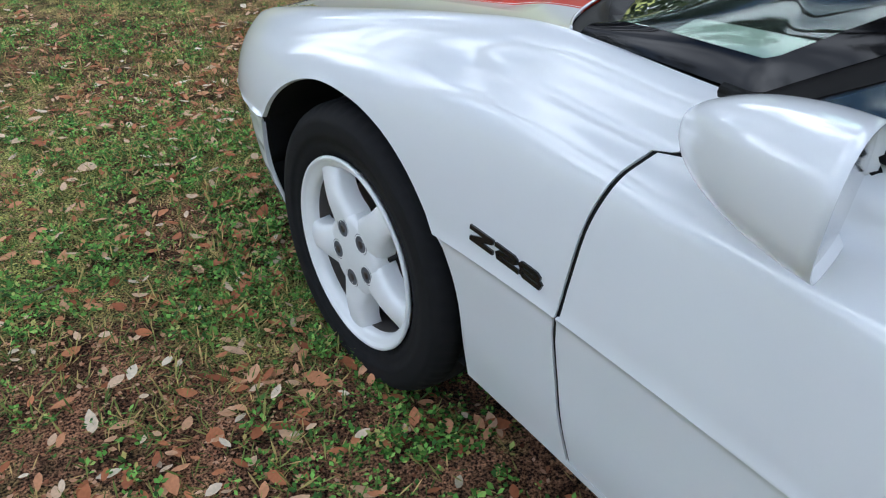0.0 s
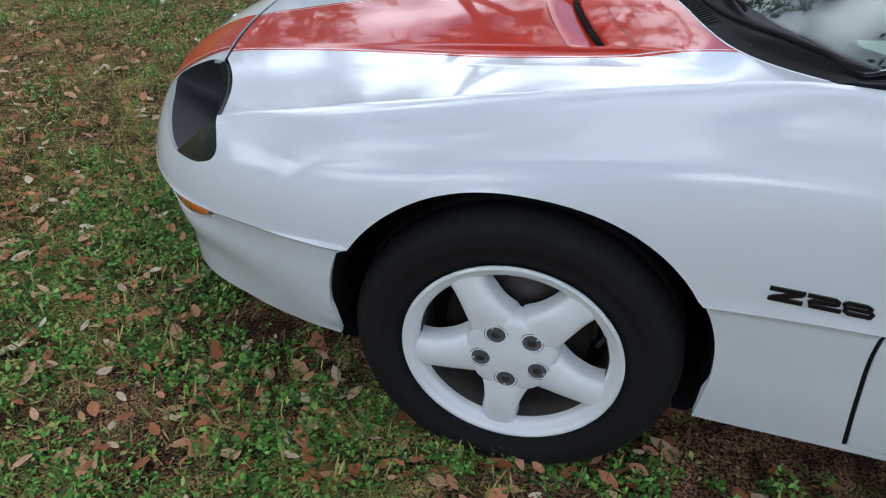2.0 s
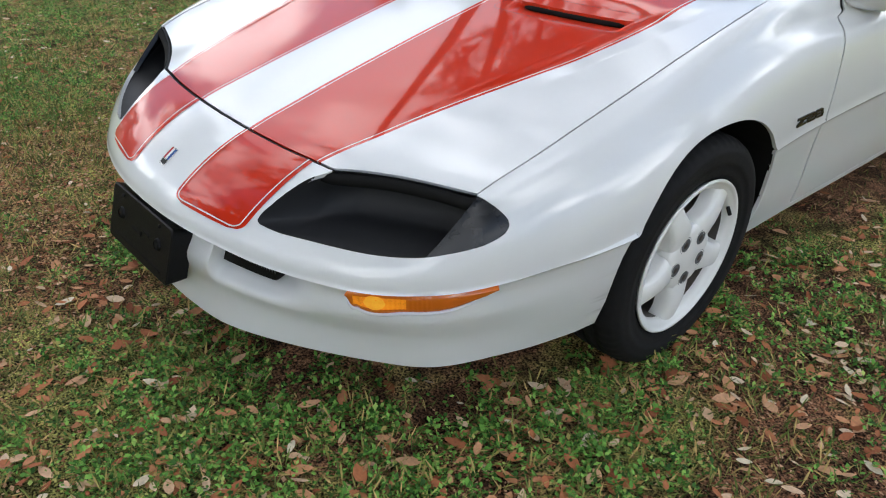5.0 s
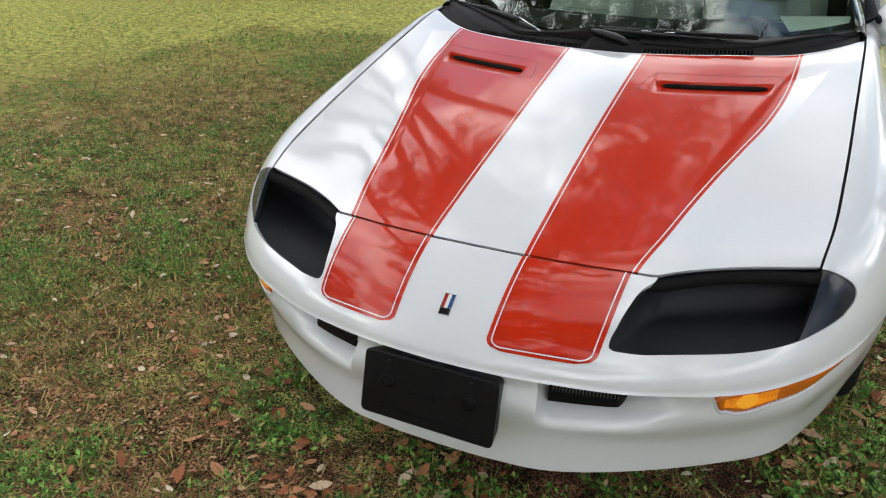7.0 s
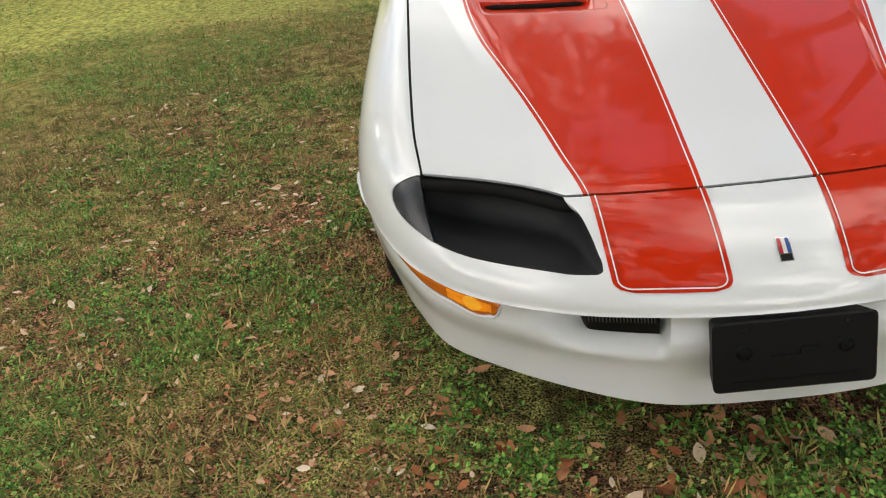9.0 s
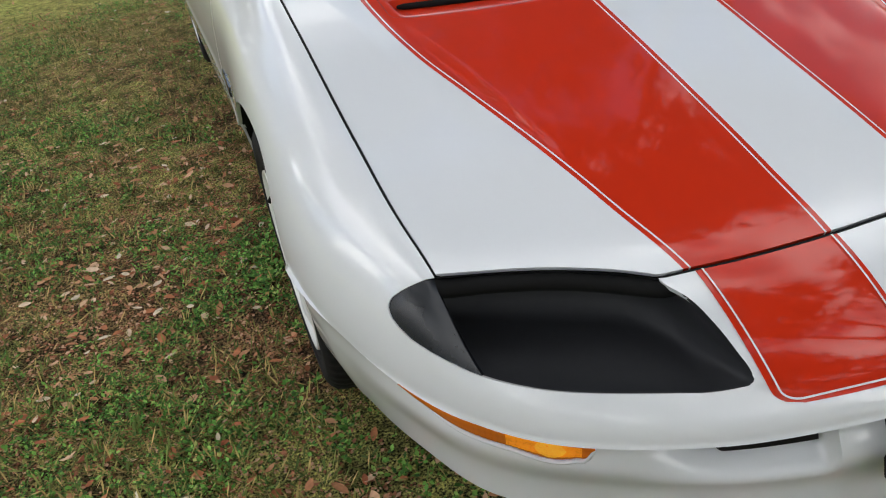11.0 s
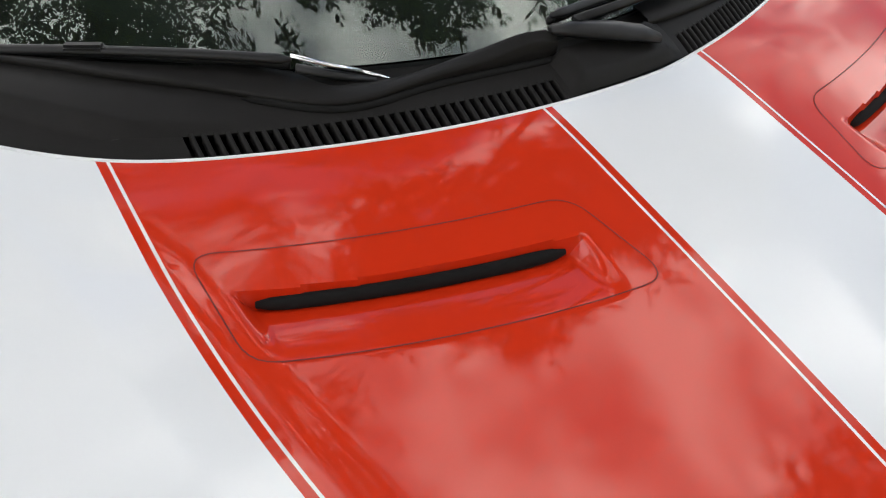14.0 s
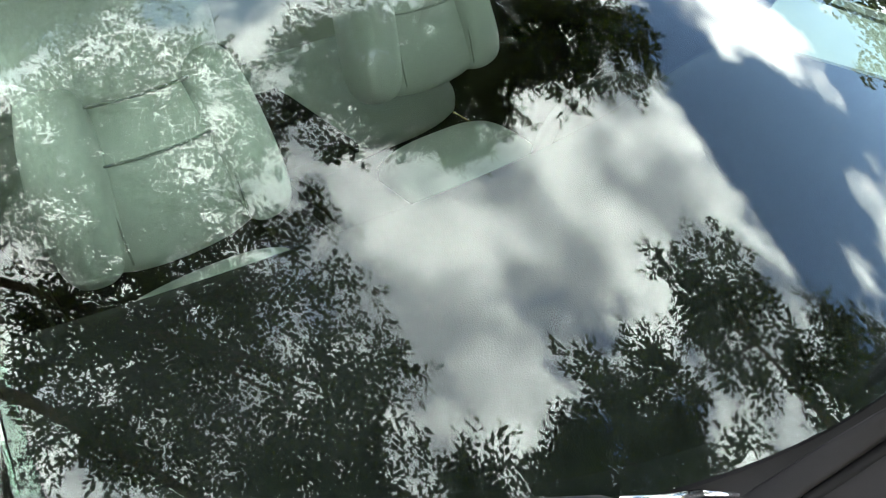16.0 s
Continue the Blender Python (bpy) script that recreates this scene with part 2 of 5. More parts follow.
def ground_material():
    m = bpy.data.materials.new("red_brown_soil_and_moss")
    m.use_nodes = True
    n, l = m.node_tree.nodes, m.node_tree.links
    b = n["Principled BSDF"]
    b.inputs["Roughness"].default_value, b.inputs["Specular IOR Level"].default_value = 0.95, 0.15
    co = n.new("ShaderNodeTexCoord")

    def noise_node(scale, detail):
        t = n.new("ShaderNodeTexNoise")
        t.inputs["Scale"].default_value, t.inputs["Detail"].default_value, t.inputs["Roughness"].default_value = scale, detail, 0.62
        l.new(co.outputs["Object"], t.inputs["Vector"])
        return t

    def ramp_node(src, p0, c0, p1, c1):
        r = n.new("ShaderNodeValToRGB")
        r.color_ramp.elements[0].position, r.color_ramp.elements[0].color = p0, (*c0, 1)
        r.color_ramp.elements[1].position, r.color_ramp.elements[1].color = p1, (*c1, 1)
        l.new(src.outputs["Fac"], r.inputs["Fac"])
        return r

    fine, mid, big = noise_node(160, 6), noise_node(22, 6), noise_node(1.1, 5)
    soil = ramp_node(fine, 0.42, (0.022, 0.012, 0.008), 0.66, (0.60, 0.300, 0.165))
    moss = ramp_node(fine, 0.42, (0.022, 0.024, 0.008), 0.66, (0.80, 0.770, 0.230))
    litter = ramp_node(mid, 0.60, (0, 0, 0), 0.72, (1, 1, 1))
    cover = ramp_node(big, 0.47, (0, 0, 0), 0.57, (1, 1, 1))
    # the lawn is greener away from the oak's litter
    away = n.new("ShaderNodeVectorMath")
    away.operation = "DISTANCE"
    away.inputs[1].default_value = (1.7, 1.0, 0.0)
    l.new(co.outputs["Object"], away.inputs[0])
    open_lawn = n.new("ShaderNodeMapRange")
    open_lawn.inputs["From Min"].default_value, open_lawn.inputs["From Max"].default_value = 1.8, 4.4
    open_lawn.inputs["To Max"].default_value = 0.58
    l.new(away.outputs["Value"], open_lawn.inputs["Value"])
    most = n.new("ShaderNodeMath")
    most.operation = "MAXIMUM"
    l.new(cover.outputs["Color"], most.inputs[0])
    l.new(open_lawn.outputs["Result"], most.inputs[1])
    mix = n.new("ShaderNodeMix")
    mix.data_type = "RGBA"
    l.new(most.outputs[0], mix.inputs["Factor"])
    l.new(soil.outputs["Color"], mix.inputs["A"])
    l.new(moss.outputs["Color"], mix.inputs["B"])
    mix2 = n.new("ShaderNodeMix")
    mix2.data_type = "RGBA"
    mix2.inputs["B"].default_value = (0.28, 0.155, 0.085, 1)
    half = n.new("ShaderNodeMath")
    half.operation = "MULTIPLY"
    half.inputs[1].default_value = 0.55
    l.new(litter.outputs["Color"], half.inputs[0])
    l.new(half.outputs[0], mix2.inputs["Factor"])
    l.new(mix.outputs["Result"], mix2.inputs["A"])
    # darker tufts a hand's width across
    tufts = ramp_node(noise_node(9, 8), 0.41, (0.38, 0.38, 0.38), 0.59, (1.35, 1.35, 1.35))
    tuft_mix = n.new("ShaderNodeMix")
    tuft_mix.data_type, tuft_mix.blend_type = "RGBA", "MULTIPLY"
    tuft_mix.inputs["Factor"].default_value = 1.0
    l.new(mix2.outputs["Result"], tuft_mix.inputs["A"])
    l.new(tufts.outputs["Color"], tuft_mix.inputs["B"])
    # yellower grass far out, the open lawn's sunlit brightness put into its colour
    gap = n.new("ShaderNodeVectorMath")
    gap.operation = "DISTANCE"
    gap.inputs[1].default_value = (1.6, -0.6, 0.0)
    l.new(co.outputs["Object"], gap.inputs[0])
    # dry: weight of the sunlit tint, rising with distance
    dry = n.new("ShaderNodeMapRange")
    dry.interpolation_type = "SMOOTHSTEP"
    dry.inputs["From Min"].default_value, dry.inputs["From Max"].default_value, dry.inputs["To Max"].default_value = 4.6, 8.5, 0.85
    l.new(gap.outputs["Value"], dry.inputs["Value"])
    sunlit_grass = ramp_node(mid, 0.38, (0.20, 0.21, 0.045), 0.62, (0.66, 0.66, 0.16))
    sunlit_mix = n.new("ShaderNodeMix")
    sunlit_mix.data_type = "RGBA"
    l.new(dry.outputs["Result"], sunlit_mix.inputs["Factor"])
    l.new(tuft_mix.outputs["Result"], sunlit_mix.inputs["A"])
    l.new(sunlit_grass.outputs["Color"], sunlit_mix.inputs["B"])
    l.new(sunlit_mix.outputs["Result"], b.inputs["Base Color"])
    bump = n.new("ShaderNodeBump")
    bump.inputs["Strength"].default_value, bump.inputs["Distance"].default_value = 1.0, 0.012
    l.new(fine.outputs["Fac"], bump.inputs["Height"])
    l.new(bump.outputs["Normal"], b.inputs["Normal"])
    return m


axis = sorted({round(s * v, 3) for s in (-1, 1) for v in [0.10 * i for i in range(70)] + [7 * 1.22 ** k for k in range(1, 32)]})
AX, AY = np.meshgrid(axis, axis, indexing="ij")
AZ = np.where(np.maximum(np.abs(AX), np.abs(AY)) < 12, ground_height(AX, AY + 1), 0.0)
ground = tagged(put("ground", np.stack((AX, AY + 1, AZ), -1).reshape(-1, 3), grid_faces(len(axis), len(axis)), ground_material()),
                "patchy lawn of reddish soil under clover and leaf litter", "ground", kind="structure")


def island_material(name, stops, rough=0.7, spec=0.3, trans=0.0):
    """Leaves whose colour differs from one to the next."""
    m = bpy.data.materials.new(name)
    m.use_nodes = True
    n, l = m.node_tree.nodes, m.node_tree.links
    b = n["Principled BSDF"]
    b.inputs["Roughness"].default_value, b.inputs["Specular IOR Level"].default_value = rough, spec
    g = n.new("ShaderNodeNewGeometry")
    r = n.new("ShaderNodeValToRGB")
    while len(r.color_ramp.elements) < len(stops):
        r.color_ramp.elements.new(0.5)
    for e, (p, c) in zip(r.color_ramp.elements, stops):
        e.position, e.color = p, (*c, 1)
    l.new(g.outputs["Random Per Island"], r.inputs["Fac"])
    co = n.new("ShaderNodeTexCoord")
    t = n.new("ShaderNodeTexNoise")
    t.inputs["Scale"].default_value, t.inputs["Detail"].default_value = 120.0, 4.0
    k = n.new("ShaderNodeMapRange")
    k.inputs["To Min"].default_value, k.inputs["To Max"].default_value = 0.65, 1.35
    mul = n.new("ShaderNodeMix")
    mul.data_type, mul.blend_type = "RGBA", "MULTIPLY"
    mul.inputs["Factor"].default_value = 1.0
    l.new(co.outputs["Object"], t.inputs["Vector"])
    l.new(t.outputs["Fac"], k.inputs["Value"])
    l.new(r.outputs["Color"], mul.inputs["A"])
    l.new(k.outputs["Result"], mul.inputs["B"])
    l.new(mul.outputs["Result"], b.inputs["Base Color"])
    return m


def quads(name, corners, material):
    """A mesh of separate quads; corners: (n, 4, 3)."""
    n = len(corners)
    me = bpy.data.meshes.new(name)
    me.vertices.add(4 * n)
    me.vertices.foreach_set("co", np.asarray(corners, np.float32).ravel())
    me.loops.add(4 * n)
    me.loops.foreach_set("vertex_index", np.arange(4 * n, dtype=np.int32))
    me.polygons.add(n)
    me.polygons.foreach_set("loop_start", np.arange(0, 4 * n, 4, dtype=np.int32))
    me.materials.append(material)
    me.update(calc_edges=True)
    me.validate()
    return new(name, me)


rng = np.random.default_rng(7)


def patchiness(x, y):
    """0 to 1: how thick the weeds grow at a spot."""
    v = (np.sin(2.1 * x + 1.3 * np.sin(1.7 * y)) + np.sin(1.9 * y + 1.1 * np.sin(2.3 * x + 1)) + .8 * np.sin(4.7 * x - 3.1 * y + 2 * np.sin(1.3 * x))
         + .8 * np.sin(5.9 * y + 3.3 * x + 1.5) + .6 * np.sin(9.7 * x + 2.0 * np.sin(7 * y)) + .6 * np.sin(10.9 * y + 2.2 * np.sin(8 * x)))
    return 1 / (1 + np.exp(-1.3 * (v + .2)))


def spots(n, thick):
    """Spots on the lawn, dense round the car and thinner away from it."""
    near = rng.normal((-.1, .4), (1.7, 1.6), (int(n * .48), 2))
    side = rng.uniform((-4.4, -1.8), (-.8, 5.0), (int(n * .30), 2))
    far = rng.uniform((-7.5, -3.4), (3.6, 9.5), (n - len(near) - len(side), 2))
    p = np.concatenate((near, side, far))
    x, y = p[:, 0], p[:, 1]
    edge = .16 * np.sin(9 * x + 4 * np.sin(5 * y)) * np.sin(8 * y) + rng.normal(0, .10, len(x))
    under = (np.abs(x) < .78 + edge) & (y > .06 + edge + .42 * x * x) & (y < 4.4)
    keep = ~under & (rng.random(len(p)) < thick(x, y))
    return p[keep]


def leaflets(p, count, size, tilt, rise):
    """Rosettes of pointed leaflets at the spots p."""
    n = len(p)
    c = np.repeat(p, count, 0)
    a = rng.uniform(0, 2 * np.pi, n * count)
    s = np.repeat(rng.uniform(.7, 1.3, n), count) * rng.uniform(*size, n * count)
    el = rng.uniform(*tilt, n * count)
    h = np.repeat(rng.uniform(*rise, n), count) * rng.uniform(.4, 1.1, n * count)
    d = np.stack((np.cos(a) * np.cos(el), np.sin(a) * np.cos(el), np.sin(el)), -1)
    w = np.stack((-np.sin(a), np.cos(a), rng.uniform(-.35, .35, n * count)), -1)
    z = ground_height(c[:, 0], c[:, 1]) + h
    base = np.stack((c[:, 0], c[:, 1], z), -1) + d * (s * .25)[:, None] * rng.uniform(.2, 1.6, (n * count, 1))
    sc = s[:, None]
    return np.stack((base, base + d * sc * .55 + w * sc * .30, base + d * sc, base + d * sc * .55 - w * sc * .30), 1)


WEED = island_material("clover_green", [(0, (0.021, 0.064, 0.009)), (0.3, (0.068, 0.178, 0.025)), (0.62, (0.145, 0.339, 0.05)), (0.86, (0.28, 0.535, 0.101)), (0.94, (0.446, 0.486, 0.134)), (1, (0.467, 0.268, 0.096))])
sp = spots(36000, lambda x, y: np.clip(patchiness(x, y) * 1.35 - .30 - .16 * (x > .9) - .15 * (x < -.9), .03, 1))
sp = np.repeat(sp, 5, 0) + rng.normal(0, 1, (5 * len(sp), 2)) * np.repeat(rng.uniform(.012, .050, (len(sp), 1)), 5, 0)
fine_side = sp[:, 0] < -.95
tagged(quads("ground_cover", np.concatenate((leaflets(sp[~fine_side], 5, (.008, .018), (-.1, .8), (.003, .036)), leaflets(sp[fine_side], 5, (.007, .015), (-.1, .8), (.002, .028)))), WEED), "low green clover and weeds growing in patches", "weeds", kind="stuff")
BLADE = island_material("dry_and_green_grass", [(0, (0.061, 0.106, 0.018)), (.5, (0.160, 0.206, 0.040)), (.8, (0.386, 0.310, 0.096)), (1, (0.621, 0.409, 0.163))])
sp = spots(120000, lambda x, y: np.clip(.15 + .55 * patchiness(x + 3, y - 2), 0, 1))
q = leaflets(sp, 3, (.020, .050), (.1, 1.1), (.0, .012))
mid = (q[:, 1] + q[:, 3]) / 2
q[:, 1], q[:, 3] = mid + (q[:, 1] - mid) * .16, mid + (q[:, 3] - mid) * .16
tagged(quads("short_grass", q, BLADE), "short thin grass blades, partly dry", "grass", kind="stuff")

# fallen oak leaves, each a curled oval of six quads
def fallen(p, size):
    n = len(p)
    a, s = rng.uniform(0, 2 * np.pi, n), rng.uniform(*size, n) * rng.choice((.55, .8, 1.0, 1.15), n) * np.where(p[:, 0] < -.8, .72, 1.0)
    wide = rng.uniform(.19, .27, n)
    curl, cup = rng.uniform(-.25, .45, n), rng.uniform(-.1, .5, n)
    roll, pitch = rng.normal(0, .22, n), rng.normal(0, .16, n)
    u = np.array((-.5, -.30, .0, .28, .5))
    wu = np.array((.10, .72, 1.0, .70, .04))
    P = np.zeros((n, 5, 3, 3))
    for i in range(5):
        for j, k in enumerate((-1, 0, 1)):
            lx, ly = s * u[i], s * wide * wu[i] * k
            lz = s * (curl * u[i] ** 2 + cup * wide * wu[i] ** 2 * k * k * .5) + ly * roll + lx * pitch
            P[:, i, j] = np.stack((lx * np.cos(a) - ly * np.sin(a), lx * np.sin(a) + ly * np.cos(a), lz), -1)
    P += np.stack((p[:, 0], p[:, 1], ground_height(p[:, 0], p[:, 1]) + rng.uniform(.008, .026, n)), -1)[:, None, None, :]
    verts = P.reshape(-1, 3)
    cell = np.array([(i * 3 + j, (i + 1) * 3 + j, (i + 1) * 3 + j + 1, i * 3 + j + 1) for i in range(4) for j in range(2)])
    idx = (np.arange(n)[:, None, None] * 15 + cell[None]).reshape(-1, 4)
    return verts, idx


LEAF = island_material("dry_oak_leaf", [(0, (0.250, 0.077, 0.033)), (.35, (0.499, 0.187, 0.081)), (.65, (0.603, 0.318, 0.168)), (.86, (0.686, 0.488, 0.324)), (1, (0.749, 0.659, 0.504))], .75, .25)


def leaf_density(x, y):
    return np.clip(.75 - .55 * patchiness(x - 1.7, y + .6), .12, 1) * np.where(x < -.7, .62, 1.0) * np.where(y > 3, .6, 1.0)


v, f = fallen(spots(38000, leaf_density), (.028, .058))
litter = bpy.data.meshes.new("leaf_litter")
litter.from_pydata(v.tolist(), [], f.tolist())
litter.materials.append(LEAF)
litter.polygons.foreach_set("use_smooth", [True] * len(litter.polygons))
tagged(new("leaf_litter", litter), "dry tan and orange-brown fallen oak leaves", "leaves", kind="stuff")
CRUMB = island_material("leaf_crumbs", [(0, (0.170, 0.062, 0.032)), (.5, (0.420, 0.180, 0.095)), (1, (0.690, 0.440, 0.280))], .9, .15)
q = leaflets(spots(120000, lambda x, y: np.clip(1.0 - .75 * patchiness(x, y) + .25 * (x < -.8), .1, 1)), 2, (.006, .016), (-.15, .25), (.0, .006))
tagged(quads("leaf_crumbs", q, CRUMB), "crumbled bits of dry leaf and bark on soil", "debris", kind="stuff")
TWIG = mat("grey_twig", (.20, .15, .11), .85, 0, .3, 60)
for k in range(26):
    x, y, a, ln = rng.uniform(-2.6, 2.4), rng.uniform(-1.6, 2.6), rng.uniform(0, 6.28), rng.uniform(.06, .16)
    if abs(x) < .95 and y > -.1:
        continue
    pts = [(x + ln * (i / 4 - .5) * math.cos(a) + .008 * math.sin(3 * i + k), y + ln * (i / 4 - .5) * math.sin(a), float(ground_height(x, y)) + .014 + .004 * (i % 2)) for i in range(5)]
    tagged(tube("twig", pts, [.0022, .0021, .0019, .0016, .001], TWIG, None, "", 5), "thin dry grey twig on the lawn", "twig", group="twigs on the lawn")

# ---- oak trees round the lawn, seen mirrored in paint and glass; the last two are unseen ----
BARK = mat("oak_bark", (.11, .085, .065), .9, 0, .4, 12, bump=1.0, bscale=40)
OAK = island_material("oak_leaf_green", [(0, (.016, .032, .009)), (.5, (.036, .060, .017)), (1, (.075, .105, .03))], .5, .4)


def oak(x, y, trunk, lobes, leaves, seed, size=(.085, .150)):
    """An oak: trunk, limbs to each lobe of the crown, and leafy sprigs in clumps that fill the lobes (centre, half sizes)."""
    r = np.random.default_rng(seed)
    tree = tagged(new("oak_tree"), "tall oak with dark green leafy crown over the lawn, outside the direct view", "tree", group="oaks round the lawn")
    tree.location = (x, y, 0)
    foot = np.array((x, y, 0))
    mean = np.mean([c for c, _ in lobes], 0) - foot
    lean = Vector((mean[0] * .10, mean[1] * .10, trunk))
    tube("trunk", [Vector((0, 0, -.1)), Vector((.02, 0, .45)), lean * .5 + Vector((.06, .05, 0)), lean], [.40, .29, .24, .19], BARK, tree, "", 14)
    share = np.array([h[0] * h[1] for _, h in lobes])
    share = share / share.sum()
    quad = []
    for (c, h), k in zip(lobes, share):
        c = np.array(c) - foot
        mid = lean.lerp(Vector(c), .5) + Vector((r.normal(0, .2), r.normal(0, .2), .45))
        tube("limb", [lean * .92, lean.lerp(mid, .55) + Vector((0, 0, .12)), mid, Vector(c)], [.13, .10, .07, .03], BARK, tree, "", 8)
        n_clump = max(6, int(leaves * k / 108))
        p = r.normal(0, 1, (n_clump, 3))
        p = p / np.linalg.norm(p, axis=1)[:, None] * r.random((n_clump, 1)) ** .42 * np.array(h) + c
        for e in p[:5]:
            tube("branch", [Vector(c) * .75 + mid * .25, Vector(c).lerp(Vector(e), .5) + Vector((0, 0, .08)), Vector(e)], [.035, .022, .006], BARK, tree, "", 6)
        # twelve sprigs a clump, nine leaves a sprig
        base = np.repeat(p, 12, 0) + r.normal(0, .07, (n_clump * 12, 3))
        way = r.normal(0, 1, (n_clump * 12, 3)) * np.array((1, 1, .45))
        way /= np.linalg.norm(way, axis=1)[:, None]
        reach = r.uniform(.22, .50, (n_clump * 12, 1)) * np.repeat(r.uniform(.6, 1.25, (n_clump, 1)), 12, 0)
        f = np.tile(np.linspace(.15, 1, 9), n_clump * 12)[:, None]
        pos = np.repeat(base, 9, 0) + np.repeat(way * reach, 9, 0) * f + r.normal(0, .012, (len(f), 3))
        side = np.tile(np.array((1, -1, 1, -1, 1, -1, 1, -1, 0))[:, None], (n_clump * 12, 1))
        along = np.repeat(way, 9, 0)
        across = np.stack((-along[:, 1], along[:, 0], 0 * along[:, 0]), -1)
        d = along * .75 + across * side * .8 + r.normal(0, .28, (len(f), 3))
        d /= np.linalg.norm(d, axis=1)[:, None]
        w = np.cross(d, r.normal(0, .45, (len(f), 3)) + np.array((0, 0, 1)))
        w /= np.linalg.norm(w, axis=1)[:, None] + 1e-6
        s = r.uniform(*size, (len(f), 1))
        quad.append(np.stack((pos, pos + d * s * .58 + w * s * .21, pos + d * s, pos + d * s * .58 - w * s * .21), 1))
    crown = quads("crown", np.concatenate(quad), OAK)
    crown.parent = tree
    crown["kind"] = "stuff"
    return tree


oak(-6.0, 6.8, 4.6, [((-2.2, 1.1, 6.9), (2.5, 2.3, 1.0)), ((-1.5, 4.0, 7.5), (2.2, 1.9, 1.1)), ((-2.5, -2.0, 6.9), (2.3, 1.8, 1.0)), ((-4.6, 5.6, 7.6), (2.0, 2.0, 1.3)), ((-1.2, 7.8, 8.3), (2.6, 1.8, 1.2))], 80000, 1, (.065, .120))
oak(5.6, 6.4, 4.6, [((2.3, 3.2, 7.8), (1.8, 1.5, 1.0)), ((5.5, 3.4, 8.0), (2.6, 1.8, 1.2)), ((3.4, 7.4, 8.4), (2.4, 1.8, 1.3))], 48000, 2)
oak(5.6, -5.2, 4.4, [((4.9, -1.8, 7.4), (.9, 1.5, 1.3)), ((2.0, -2.6, 7.2), (1.7, 1.4, 1.1)), ((7.2, -4.0, 7.4), (1.9, 1.6, 1.2)), ((-.1, -2.9, 7.0), (1.4, 1.5, 1.0))], 34000, 4)
oak(-11.0, -3.4, 4.0, [((-9.6, -1.2, 6.4), (2.4, 2.8, 2.2)), ((-11.6, -4.4, 7.2), (2.4, 2.4, 2.2))], 26000, 7)
oak(-3.2, -7.6, 4.4, [((-3.0, -6.6, 8.0), (2.6, 2.2, 2.4)), ((-4.6, -8.6, 4.6), (2.8, 2.0, 2.4))], 30000, 5)
# crown made broad as a dark backdrop to the first oak's mirrored trunk
oak(-10.5, 9.5, 4.0, [((-9.6, 9.4, 6.2), (3.4, 3.2, 2.8))], 30000, 6)
# two oaks out of view, added to block low light from the front
oak(1.6, -10.2, 4.2, [((.2, -8.6, 6.6), (2.8, 1.8, 2.6)), ((4.0, -9.6, 7.2), (2.6, 2.0, 2.6)), ((1.4, -9.8, 10.2), (3.4, 2.2, 2.0))], 46000, 8, (.11, .19))
oak(-6.6, -10.4, 4.0, [((-7.0, -9.2, 5.8), (2.8, 2.0, 2.8)), ((-5.2, -10.2, 9.4), (2.6, 2.2, 2.0))], 30000, 9, (.11, .19))
# unseen belt of trees added all round; darkens low reflections and side light
n = 110000
a = rng.uniform(0, 2 * np.pi, n)
ring = rng.uniform(24, 36, n)
tall = 6.6 + 1.5 * np.sin(7 * a) + 1.0 * np.sin(17 * a + 1) + 1.0 * np.sin(41 * a)
pos = np.stack((ring * np.cos(a), 1 + ring * np.sin(a), tall * rng.random(n) ** .8), -1)
d = rng.normal(0, 1, (n, 3))
d /= np.linalg.norm(d, axis=1)[:, None]
w = np.cross(d, rng.normal(0, 1, (n, 3)))
w /= np.linalg.norm(w, axis=1)[:, None] + 1e-6
s = rng.uniform(.24, .50, (n, 1))
belt = np.stack((pos, pos + d * s * .5 + w * s * .35, pos + d * s, pos + d * s * .5 - w * s * .35), 1)
belt[:, :, 2] = np.maximum(belt[:, :, 2], .02)
tagged(quads("added_woods", belt, OAK), "unseen distant belt of dark green trees added round the lawn", "woods", kind="stuff")

# ---- car body surface ----
WHEEL_Y, WHEEL_Z, REAR_Y = 1.0, 0.302, 3.568
hood_line = spline((-0.10, -0.009, 0.021, 0.07, 0.15, 0.30, 0.55, 0.80, 0.96, 1.13, 1.30, 1.60), (0.44, 0.511, 0.548, 0.580, 0.615, 0.660, 0.726, 0.788, 0.825, 0.860, 0.875, 0.882))


def top_z(x, y):
    """Height of hood and fender tops."""
    ax = np.abs(x)
    return hood_line(y - 0.45 * ax ** 2) + 0.45 * np.maximum(0, ax - 0.45) ** 2


KN = np.arange(19.0)
shut_x = spline((0.1, 0.33, 0.45, 0.64, 1.0, 1.36), (.685, .6845, .697, .7035, .707, .710))
in_x_rough = spline(KN, (0, .12, .25, .386, .50, .61, .689, .701, .7075, .711, .714, .712, .735, .742, .725, .70, .62, .45, 0))
in_y_rough = spline(KN, (.150, .154, .168, .194, .263, .309, .333, .45, .64, 1.0, 1.36, 1.66, 2.05, 2.7, 3.1, 3.55, 4.2, 4.5, 4.58))
nose_edge = spline((0, .12, .25, .386), (.150, .154, .168, .194))
lamp_edge = spline((.386, .419, .468, .543, .623, .689), (.194, .217, .247, .284, .313, .333))


def in_x(s):
    return np.where((np.asarray(s) > 6) & (np.asarray(s) < 10), shut_x(in_y_rough(s)) + .0042, in_x_rough(s))


